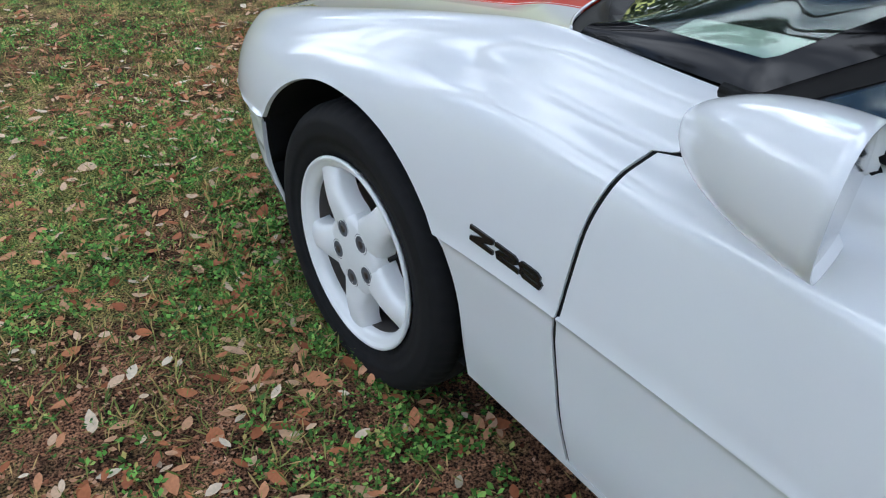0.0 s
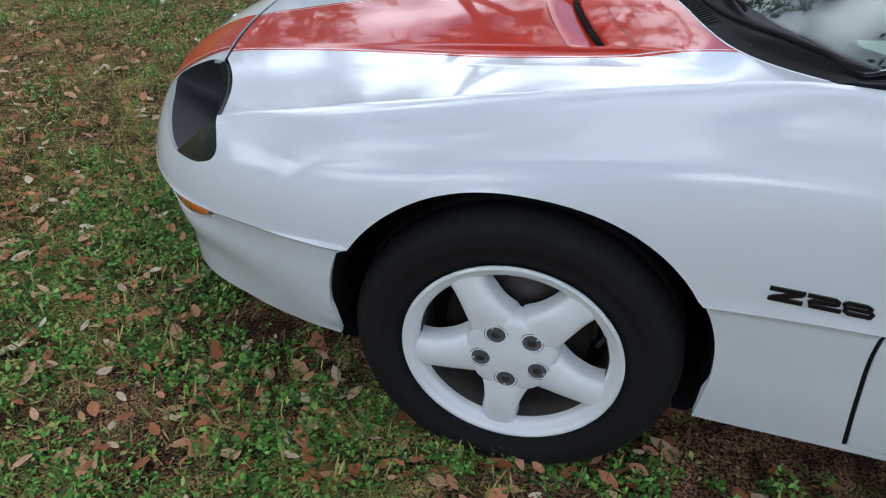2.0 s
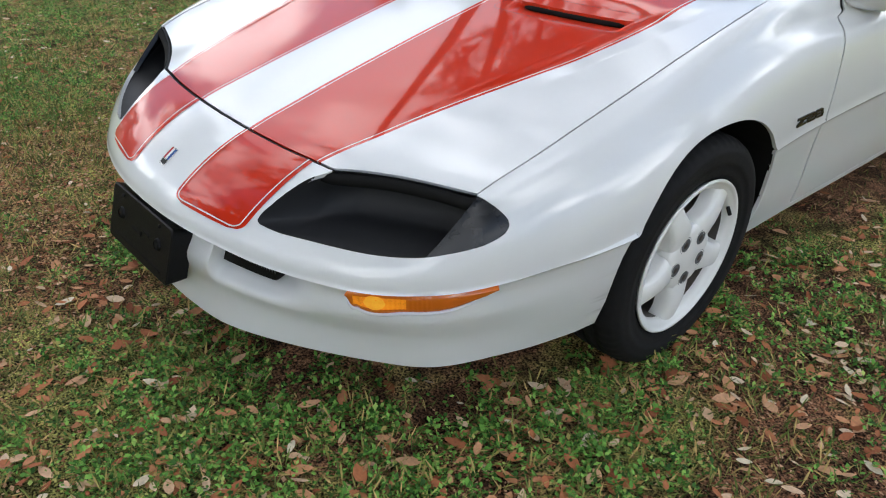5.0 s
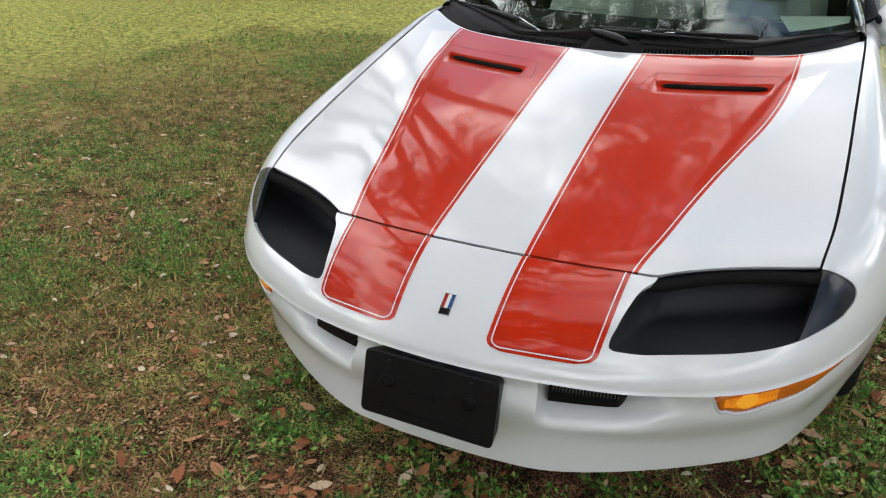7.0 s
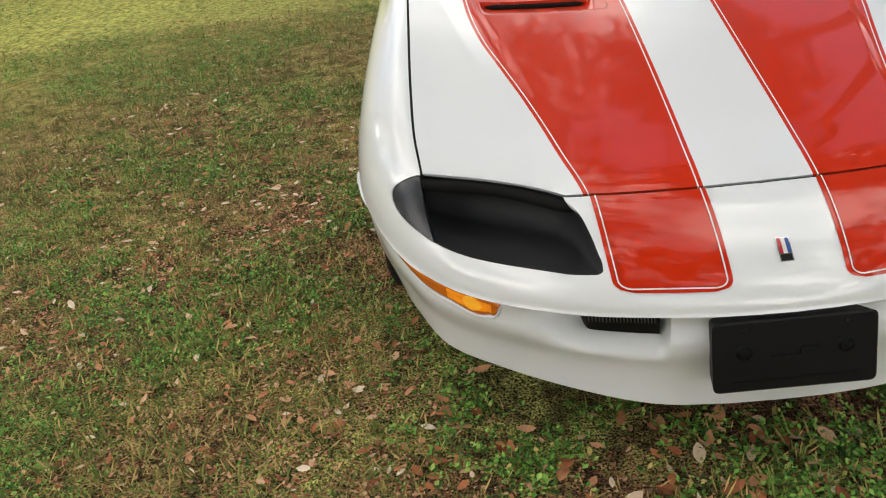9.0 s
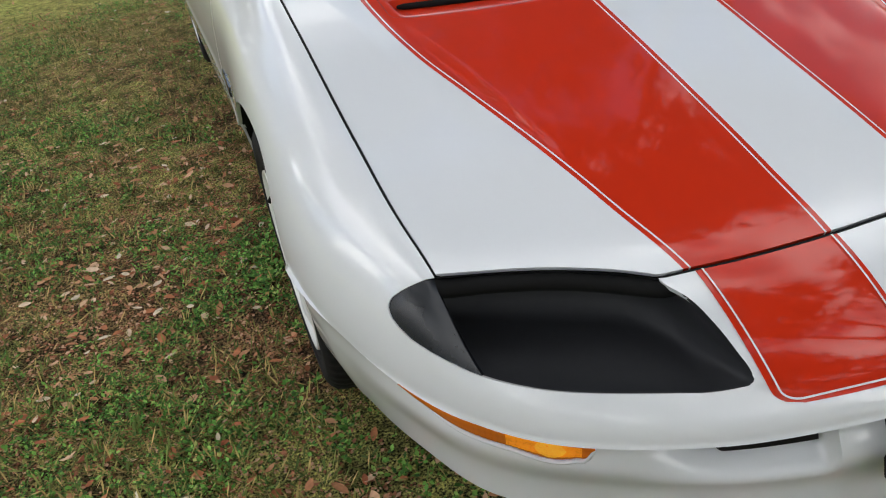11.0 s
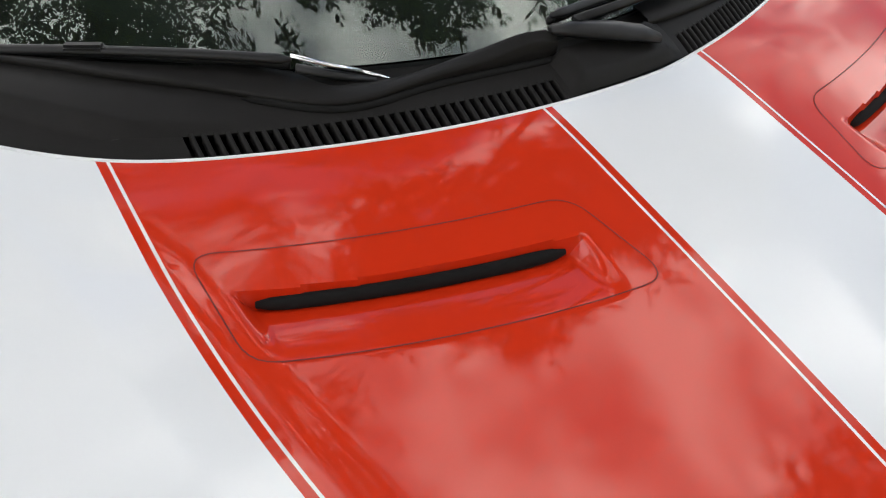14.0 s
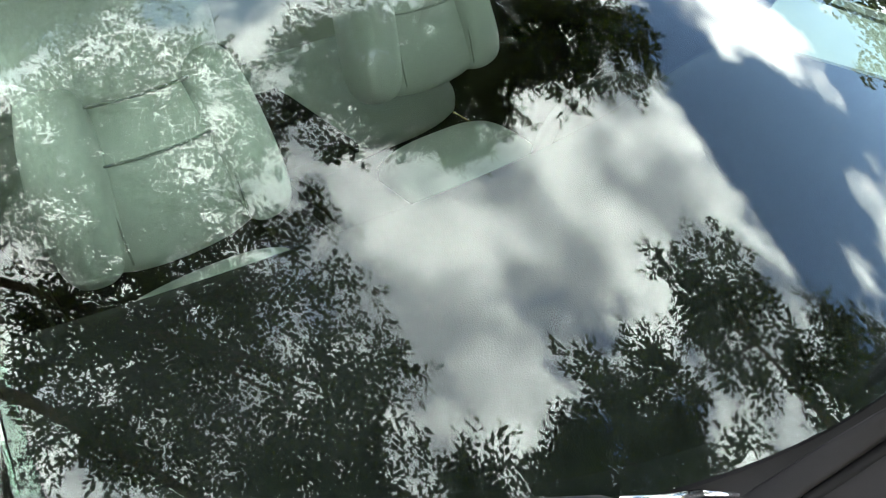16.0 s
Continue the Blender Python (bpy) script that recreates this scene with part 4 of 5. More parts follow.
END_V = .755
for sd in (1, -1):
    vs, nu, nv = [], 30, 30
    rc = .034
    length = .278
    for j in range(nv):
        v = .010 + (END_V - .010) * (j / (nv - 1)) ** .92
        left = length * (END_V - v) / END_V
        ins = 0.0 if left >= rc else rc - math.sqrt(max(0.0, rc * rc - (rc - left) ** 2))
        a = .110 - .006 * v / END_V + ins
        b = .343 - .028 * v / END_V - ins
        for i in range(nu):
            p = nose_point(a + (b - a) * i / (nu - 1), v, .0015)
            vs.append((sd * p[0], p[1], p[2]))
    put("nose_stripe", vs, grid_faces(nv, nu, flip=sd > 0), RED, bumper, "orange-red painted stripe")
    line, nrm = [], []
    m = .0105
    path = [(.110 - .006 * v / END_V + m, v) for v in span(.010, END_V * (1 - (rc) / length), 14)]
    for k in range(1, 9):
        q = math.pi / 2 * k / 8
        rr = rc - m
        v = END_V * (1 - (rc - rr * math.sin(q)) / length)
        path.append((.110 - .006 * v / END_V + rc - rr * math.cos(q), v))
    for k in range(0, 9):
        q = math.pi / 2 * (1 - k / 8)
        rr = rc - m
        v = END_V * (1 - (rc - rr * math.sin(q)) / length)
        path.append((.343 - .028 * v / END_V - rc + rr * math.cos(q), v))
    path += [(.343 - .028 * v / END_V - m, v) for v in span(END_V * (1 - rc / length), .010, 14)]
    for x, v in path:
        p = nose_point(x, v, .0042)
        n = skin_normal(s_at_x(x), v)
        line.append((sd * p[0], p[1], p[2]))
        nrm.append((sd * n[0], n[1], n[2]))
    ribbon("pinstripe", line, .0029, PIN, bumper, "white pinstripe", normal=nrm)

# small shield badge on the nose
def nose_at(x, y, up):
    s = s_at_x(abs(x)) if abs(x) > 1e-4 else 0.0
    v = v_on_rib(s, y)
    p = skin(s, v) + up * skin_normal(max(s, .02), v)
    return Vector((math.copysign(p[0], x) if x else 0.0, p[1], p[2]))


def badge_piece(name, x0, x1, y0, y1, material, up, parent):
    vs = []
    for y in span(y0, y1, 5):
        for x in (x0, x1):
            vs.append(nose_at(x if x else 1e-5, y, up))
    return put(name, vs, grid_faces(5, 2, flip=True), material, parent, "", solid=.003)


badge = badge_piece("badge", -.0125, .0125, -.013, .026, CHROME, .004, car)
badge["label"] = "small tricolour shield badge in chrome"
for name, a, b, m in (("red_bar", -.0106, -.0038, BADGERED), ("white_bar", -.0036, .0036, PIN), ("blue_bar", .0038, .0106, BLUE)):
    badge_piece(name, a, b, -.001, .0245, m, .0048, badge)
badge_piece("dark_tip", -.0098, .0098, -.0115, -.0025, GLOSS, .0048, badge)
SMOKE = mat("smoked_lamp_cover", (.010, .012, .016), .22, 0, .1, 40, spec=.45)

LENSGREY = mat("grey_ribbed_lens", (.060, .062, .065), .3, 0, .3, 120, spec=.4)

# ---- headlight pockets, ducts, turn lamps, plate holder ----
for sd in (1, -1):
    lamp = new("headlight")
    lamp.parent = car
    lamp["label"] = "deep black headlight pocket with a smooth side cover"
    loop = np.array([skin(s, v) for s, v in lamp_loop()])
    tip, end = int(np.argmin(loop[:, 0])), int(np.argmax(loop[:, 0]))
    lower, upper = loop[tip:end + 1], np.concatenate((loop[end:], loop[:tip + 1]))[::-1]

    def even(chain, n=70):
        """The chain of points again, at n places evened out along its length."""
        d = np.concatenate(([0], np.cumsum(np.linalg.norm(np.diff(chain, axis=0), axis=1))))
        t = (1 - np.cos(np.linspace(0, np.pi, n))) / 2 * d[-1]
        return np.stack([np.interp(t, d, chain[:, k]) for k in range(3)], -1)
    vs = []
    for a, b in zip(even(lower), even(upper)):
        e = min(1.0, float(np.linalg.norm(b - a)) / .10)
        fl = lambda f, dy, dz: np.array((a[0] * (1 - f) + b[0] * f, a[1] + (b[1] - a[1]) * f + dy * e, a[2] + dz * e))
        for q in (a, fl(.01, .003, -.004), fl(.05, .010, -.010), fl(.30, .016, -.018), fl(.62, .030, -.024), fl(.90, .060, -.028), fl(1, .078, -.024),
                  np.array((b[0], b[1] + .088 * e, a[2] + (b[2] - a[2]) * .35)), np.array((b[0], b[1] + .075 * e, b[2] - .022 * e)), b + e * np.array((0, .030, -.014)), b + e * np.array((0, .006, -.006)), b):
            vs.append((sd * q[0], q[1], q[2]))
    put("pocket", vs, grid_faces(70, 12, flip=sd > 0), POCKET, lamp)
    # smooth dark cover over the outboard end
    outer = [(float(lamp_out(v)), v) for v in span(.014, V_OUT, 26)] + [(s, float(lamp_low(s))) for s in span(LOW_OUT, 4.86, 18)[1:]]
    vs = []
    for k, (s, v) in enumerate(outer):
        w = k / (len(outer) - 1)
        s1, v1 = 5.975 + (4.86 - 5.975) * w, .014 + (.646 - .014) * w ** .9
        for j in range(12):
            t = j / 11
            q = skin(s1 + (s - s1) * t, v1 + (v - v1) * t) - .003 * skin_normal(s, max(v, .1))
            vs.append((sd * q[0], q[1], q[2]))
    put("side_cover", vs, grid_faces(len(outer), 12, flip=sd < 0), SMOKE, lamp, "smoked dark side cover", solid=.012)

    # dark ribbed lens at the back of the scoop, under the lip
    def scoop_at(s, w, inward):
        nx, ny = outward(s)
        v = 1.0505 + w * .16
        p = skin(s, v) + (scoop_depth(s, v) - inward) * np.array((nx, ny, 0))
        return (sd * p[0], p[1], p[2])
    vs = []
    for s in span(1.90, 3.16, 46):
        k = 1 - ease(2.80, 3.16, s)
        for w, d in ((0, .002), (.06, .016), (.7, .021), (1.40 * k + .15, .026), (1.50 * k + .18, .034), (1.50 * k + .18, .095)):
            vs.append(scoop_at(s, w, d + .020 * (1 - k)))
    put("duct_lens", vs, grid_faces(46, 6, flip=sd < 0), BLACK, bumper, "dark ribbed lens in the scoop")
    for k in range(20):
        s = 1.97 + .86 * k / 19
        c = scoop_at(s, .85, .0215)
        box("lens_rib", (c[0] - .0013, c[1] - .004, c[2] - .020), (c[0] + .0013, c[1] + .004, c[2] + .020), LENSGREY, bumper, "", 0)

    # turn lamp
    ts = span(3.80, 6.10, 50)
    tl = spline((3.80, 3.84, 3.95, 4.6, 5.4, 6.10), (1.12, 1.22, 1.260, 1.255, 1.225, 1.100))
    tu = spline((3.80, 3.84, 3.95, 5.0, 6.10), (1.12, 1.075, 1.055, 1.045, 1.050))
    def lens(name, s0, s1, n, k0, k1, up, material, label):
        vs = []
        for s in span(s0, s1, n):
            a, b = float(tu(s)), float(tl(s))
            for j in range(9):
                c = k0 + (k1 - k0) * j / 8
                v = a + (b - a) * c
                p, nn = skin(s, v), skin_normal(s, v)
                rib = .0003 * math.sin(s * 90) if s < 5.0 else 0.0
                p = p + nn * (.010 * (1 - (2 * c - 1) ** 4) + .001 + rib + up)
                vs.append((sd * p[0], p[1], p[2]))
        return put(name, vs, grid_faces(n, 9, flip=sd < 0), material, bumper, label)
    lens("turn_lamp", 3.80, 6.10, 200, 0, 1, 0, AMBER, "ribbed amber turn lamp lens")
    lens("lamp_glow", 3.90, 4.62, 60, .25, .80, .0006, LIT, "glowing amber lamp")
    for c, wide, high in ((4.18, .150, .34),):
        vs = []
        for s in span(c - wide, c + wide, 15):
            h = high * math.sqrt(max(.002, 1 - ((s - c) / wide) ** 2))
            for j in range(7):
                t = .5 - h + 2 * h * j / 6
                v = float(tu(s)) + (float(tl(s)) - float(tu(s))) * t
                q = skin(s, v) + skin_normal(s, v) * (.010 * (1 - (2 * t - 1) ** 4) + .0022)
                vs.append((sd * q[0], q[1], q[2]))
        put("lamp_bulb", vs, grid_faces(15, 7, flip=sd < 0), BULB, bumper, "bright yellow bulb spot")
    rim_pts = [(s, float(tl(s)) + .018) for s in ts]
    pts = [Vector(skin(s, v) + skin_normal(s, v) * .001) for s, v in rim_pts]
    tube("lamp_lip", [(sd * p[0], p[1], p[2]) for p in pts], .0036, WHITE, bumper, "", 8)

# licence plate holder
plate = new("plate_holder")
plate.parent = car
plate["label"] = "black plastic licence plate holder without a plate"
tilt = math.atan2(.036, .137)
bm = bmesh.new()
loop = rounded([(-.155, .072), (.155, .072), (.155, -.072), (-.155, -.072)], .014, 4)
front = [bm.verts.new((p[0], 0, p[1])) for p in loop]
rim = [bm.verts.new((p[0] * .975, -.003, p[1] * .95)) for p in loop]
back = [bm.verts.new((p[0] * .93, .055, p[1] * .92)) for p in loop]
for k in range(len(loop)):
    n = (k + 1) % len(loop)
    bm.faces.new((front[k], front[n], rim[n], rim[k]))
    bm.faces.new((back[k], back[n], front[n], front[k]))
bm.faces.new(rim)
bmesh.ops.recalc_face_normals(bm, faces=bm.faces)
bmesh.ops.transform(bm, matrix=pose(0, -.091, .372, -math.degrees(tilt)), verts=bm.verts)
part("holder", bm, BLACK, plate, "", smooth=False)
for x0, x1, z0, z1 in ((-.045, .012, -.006, -.002), (.010, .014, -.006, .010), (.012, .050, .008, .012), (-.120, .120, -.052, -.049)):
    bm = bmesh.new()
    bmesh.ops.create_cube(bm, size=1)
    bmesh.ops.transform(bm, matrix=pose(0, -.091, .372, -math.degrees(tilt)) @ pose((x0 + x1) / 2, -.004, (z0 + z1) / 2) @ Matrix.Diagonal((x1 - x0, .004, z1 - z0, 1)), verts=bm.verts)
    part("moulded_rib", bm, BLACK, plate, "", smooth=False)
PM = pose(0, -.091, .372, -math.degrees(tilt))
for x in (-.095, .095):
    bm = bmesh.new()
    bmesh.ops.create_cone(bm, cap_ends=True, segments=24, radius1=.013, radius2=.013, depth=.004)
    bmesh.ops.transform(bm, matrix=PM @ pose(x, -.0035, .010, 90), verts=bm.verts)
    part("screw_hole", bm, DARK, plate)
    bm = bmesh.new()
    bmesh.ops.create_cone(bm, cap_ends=False, segments=24, radius1=.0165, radius2=.0135, depth=.005)
    bmesh.ops.transform(bm, matrix=PM @ pose(x, -.0045, .010, 90), verts=bm.verts)
    part("socket_collar", bm, BLACK, plate)
    bm = bmesh.new()
    bmesh.ops.create_cone(bm, cap_ends=True, segments=12, radius1=.005, radius2=.004, depth=.006)
    bmesh.ops.transform(bm, matrix=PM @ pose(x, -.005, .056, 90), verts=bm.verts)
    part("clip", bm, COWL, plate)


# ---- wheels ----
# tan barrel colour, darkened for the shade behind the spokes
BARREL = mat("barrel_shade_grey", (.085, .075, .066), .6, 0, .3, 40)
def wheel(side, cy):
    w = new("wheel")
    w.parent = car
    ax, n = .858, 240
    prof = [(.215, -.185), (.25, -.205), (.30, -.205), (.322, -.19), (.329, -.165), (.330, -.150), (.322, -.148), (.322, -.140), (.330, -.138), (.331, -.112), (.322, -.110), (.322, -.102), (.331, -.100), (.330, -.074), (.322, -.072), (.322, -.064), (.329, -.062), (.327, -.040), (.320, -.022), (.310, -.011), (.302, -.0075), (.300, -.0055), (.290, -.0045), (.272, -.004), (.262, -.0045), (.260, -.0065), (.245, -.009), (.234, -.010), (.231, -.013), (.222, -.018), (.21, -.03)]
    vs = []
    for r, x in prof:
        for k in range(n):
            a = 2 * math.pi * k / n
            notch = .0035 if (k % 4 < 1 and -.045 < x < -.015) else 0.0
            vs.append((side * (ax + x), cy + (r - notch) * math.cos(a), WHEEL_Z + (r - notch) * math.sin(a)))
    put("tyre", vs, grid_faces(len(prof), n, closed_v=True, flip=side > 0), RUBBER, w, "worn black tyre")
    rim = lathe("rim", [(.196, -.045), (.202, -.027), (.208, -.021), (.2185, -.016), (.2215, -.011), (.2205, -.007), (.2175, -.0055), (.2125, -.0065), (.210, -.011), (.206, -.0135), (.200, -.0165), (.194, -.0205), (.1905, -.027), (.190, -.038)],
                ax, cy, WHEEL_Z, SILVER, w, "white painted five-spoke alloy rim", 120, side)
    lathe("rim_barrel", [(.194, -.17), (.192, -.10), (.191, -.075), (.1902, -.036)], ax, cy, WHEEL_Z, BARREL, w, "brown inner barrel, darkened for shade", 96, side)
    lathe("brake_disc", [(.0, -.095), (.075, -.095), (.08, -.10), (.150, -.10), (.150, -.122), (.0, -.122)], ax, cy, WHEEL_Z, RUST, w, "", 48, side)
    # black disc added behind the spokes so the windows show dark, as in shade
    lathe("dark_backing", [(.0, -.128), (.100, -.128), (.188, -.132), (.188, -.140)], ax, cy, WHEEL_Z, DARK, w, "", 48, side)
    box("caliper", (side * (ax - .135) - .02, cy + .07, WHEEL_Z - .02), (side * (ax - .135) + .02, cy + .16, WHEEL_Z + .11), RUST, w, "", .01)
    # hub face, a slightly domed pentagon-like disc
    hubp = []
    for i, (r, x) in enumerate([(.0005, -.0085), (.022, -.0085), (.030, -.0100), (.045, -.0110), (.076, -.0118), (.087, -.0150), (.092, -.025), (.093, -.055)]):
        for k in range(60):
            a = 2 * math.pi * k / 60
            rr = r * (1 - (.05 if i > 4 else 0) * math.cos(5 * (a + math.pi / 2)))
            hubp.append((side * (ax + x), cy + rr * math.cos(a), WHEEL_Z + rr * math.sin(a)))
    put("hub", hubp, grid_faces(8, 60, closed_v=True, flip=side > 0), SILVER, w)
    for k in range(5):
        th = math.radians(-92 + 72 * k)
        er, et = (math.cos(th), math.sin(th)), (-math.sin(th), math.cos(th))
        rs = (.060, .088, .105, .122, .140, .160, .176, .188, .200)
        hw = spline(rs, (.046, .046, .0405, .0370, .0345, .0330, .0335, .0360, .0420))
        hx = spline(rs, (-.0125, -.0110, -.0085, -.0070, -.0075, -.0095, -.0125, -.0155, -.0185))
        vs = []
        for r in span(.060, .200, 22):
            wd, top = float(hw(r)), float(hx(r))
            for c, d in ((-1.12, -.050), (-1.06, -.018), (-.95, -.0085), (-.72, -.0030), (-.42, .0), (0, .0012), (.42, .0), (.72, -.0030), (.95, -.0085), (1.06, -.018), (1.12, -.050)):
                vs.append((side * (ax + top + d), cy + r * er[0] + c * wd * et[0], WHEEL_Z + r * er[1] + c * wd * et[1]))
        put("spoke", vs, grid_faces(22, 11, flip=side < 0), SILVER, w)
        ly, lz = cy + .0603 * er[0], WHEEL_Z + .0603 * er[1]
        lathe("lug_nut", [(.0002, -.0088), (.0080, -.0088), (.0092, -.0096), (.0096, -.0112)], ax, ly, lz, RUST, w, "", 6, side)
        # raised grey disc stands in for a sunken lug hole and its shade
        lathe("lug_hole_disc", [(.0192, -.0118), (.0184, -.0102), (.0174, -.0102), (.0168, -.0108), (.0080, -.0108)], ax, ly, lz, LUGGREY, w, "", 28, side)
        lathe("cap_joint", [(.0225, -.0090), (.0232, -.0087), (.0240, -.0092)], ax - .0024, ly, lz, LUGGREY, w, "", 28, side)
    tube("valve", [(side * (ax - .020), cy + .192 * math.cos(.50), WHEEL_Z + .192 * math.sin(.50)), (side * (ax - .004), cy + .176 * math.cos(.47), WHEEL_Z + .176 * math.sin(.47))], .0055, RUBBER, w)
    return w


for sd in (1, -1):
    for cy in (WHEEL_Y, REAR_Y):
        wheel(sd, cy)
# engine bay and floor, dark behind all gaps
box("underbody", (-.55, .20, .235), (.55, 4.4, .40), DARK, car, "", .02)
box("engine_bay", (-.49, .42, .40), (.49, 1.30, .60), DARK, car, "", .02)
vs = []
for i in range(64):
    s = 6.35 + (12.2 - 6.35) * i / 63
    for v in (.02, .2, .4):
        p, nn = skin(s, v), skin_normal(s, v)
        q = p - .045 * nn
        vs.append(q)
put("inner_fender", vs, grid_faces(64, 3), DARK, car)
put("inner_fender", [(-v[0], v[1], v[2]) for v in vs], grid_faces(64, 3), DARK, car)
# dark tubes laid under the hood's seams, standing in for shade in the gaps
for pts in ([(float(in_x(k)), float(in_y(k)), float(in_z(k)) - .018) for k in span(0, 10.4, 120)],):
    for sd in (1, -1):
        tube("seam_backing", [(sd * p[0], p[1], p[2]) for p in pts], .0152, DARK, car, "", 8)
# black strips added in the hood's gaps in place of their shade
front_gap = [(float(in_x(k)), float(in_y(k)) + .0028, float(top_z(in_x(k), in_y(k) + .003)) - .0050) for k in span(0, 3.02, 60)]
side_gap = [(float(shut_x(y)) + .0021, y, float(top_z(shut_x(y), y)) - .0045) for y in span(.338, 1.37, 60)]
for sd in (1, -1):
    tube("hood_gap_strip", [(sd * p[0], p[1], p[2]) for p in front_gap], .0043, DARK, hood, "black strip in place of the hood gap's shade", 8)
    tube("hood_gap_strip", [(sd * p[0], p[1], p[2]) for p in side_gap], .0026, DARK, hood, "black strip in place of the hood gap's shade", 8)
# black strip added in the door's gap, again for its shade
gap = [skin(float(s_gap(v)), v) - .0105 * skin_normal(float(s_gap(v)), v) for v in span(.02, .30, 12) + span(.31, .38, 22) + span(.40, 1.98, 50)]
for sd in (1, -1):
    tube("door_gap_strip", [(sd * p[0], p[1], p[2]) for p in gap], .0080, DARK, car, "", 8)
    tube("seam_backing", [(sd * p[0], p[1], p[2]) for p in [skin(s, .996) - .012 * skin_normal(s, .99) for s in span(6.6, s_front, 20)]], .008, DARK, car, "", 8)

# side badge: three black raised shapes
def side_point(y, z, up):
    s = s_at_y(y, .9)
    v = v_at_z(s, z)
    return skin(s, v) + up * skin_normal(s, v)


def stroke(name, path, width, sd, parent):
    """A raised bar bent along a path of (along, up) on the fender side, slanted."""
    P = []
    for a, h in path:
        y = 1.400 + a + .55 * (.022 - h)
        P.append(side_point(y, .574 + h + (-.003) * (a / .16), .0))
    vs = []
    for i, p in enumerate(P):
        t = P[min(i + 1, len(P) - 1)] - P[max(i - 1, 0)]
        t = t / (np.linalg.norm(t) + 1e-9)
        nn = np.array((1.0, 0, .12))
        b = np.cross(nn, t)
        b = b / np.linalg.norm(b) * width / 2
        for q in (p + b, p + b + nn * .004, p - b + nn * .004, p - b):
            vs.append((sd * q[0], q[1], q[2]))
    fs = grid_faces(len(P), 4, closed_v=True) + [(0, 1, 2, 3), tuple(len(P) * 4 - k for k in (1, 2, 3, 4))]
    return put(name, vs, fs, GLOSS, parent, smooth=False)


for sd in (1, -1):
    sb = new("side_badge")
    sb.parent = car
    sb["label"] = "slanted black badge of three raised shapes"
    stroke("badge_shape", [(.005, .0215), (.062, .0215)], .0078, sd, sb)
    stroke("badge_shape", [(.058, .020), (.002, .003)], .0092, sd, sb)
    stroke("badge_shape", [(-.004, .0020), (.052, .0020)], .0078, sd, sb)
    stroke("badge_shape", [(.066, .0215), (.110, .0215), (.114, .019), (.112, .0145), (.107, .0125), (.070, .0115), (.065, .009), (.063, .0020), (.113, .0020)], .0072, sd, sb)
    stroke("badge_shape", [(.128, .0215), (.160, .0215), (.165, .018), (.161, .0125), (.165, .008), (.160, .0020), (.124, .0020), (.120, .006), (.124, .0120), (.122, .0180), (.128, .0215)], .0074, sd, sb)
    stroke("badge_shape", [(.123, .0120), (.161, .0120)], .0062, sd, sb)

# ---- windscreen, cowl, cabin ----
def screen(u, t):
    x0, x1 = .685 * u, .56 * u
    b = np.array((x0, 1.215 + .65 * x0 * x0 - .04 * max(0.0, u) ** 4, .888 + .022 * u * u))
    p = np.array((x1, 1.98 + .45 * x1 * x1, 1.205 - .11 * x1 * x1))
    return b + (p - b) * t + np.array((0, -.010, .020)) * math.sin(math.pi * t)


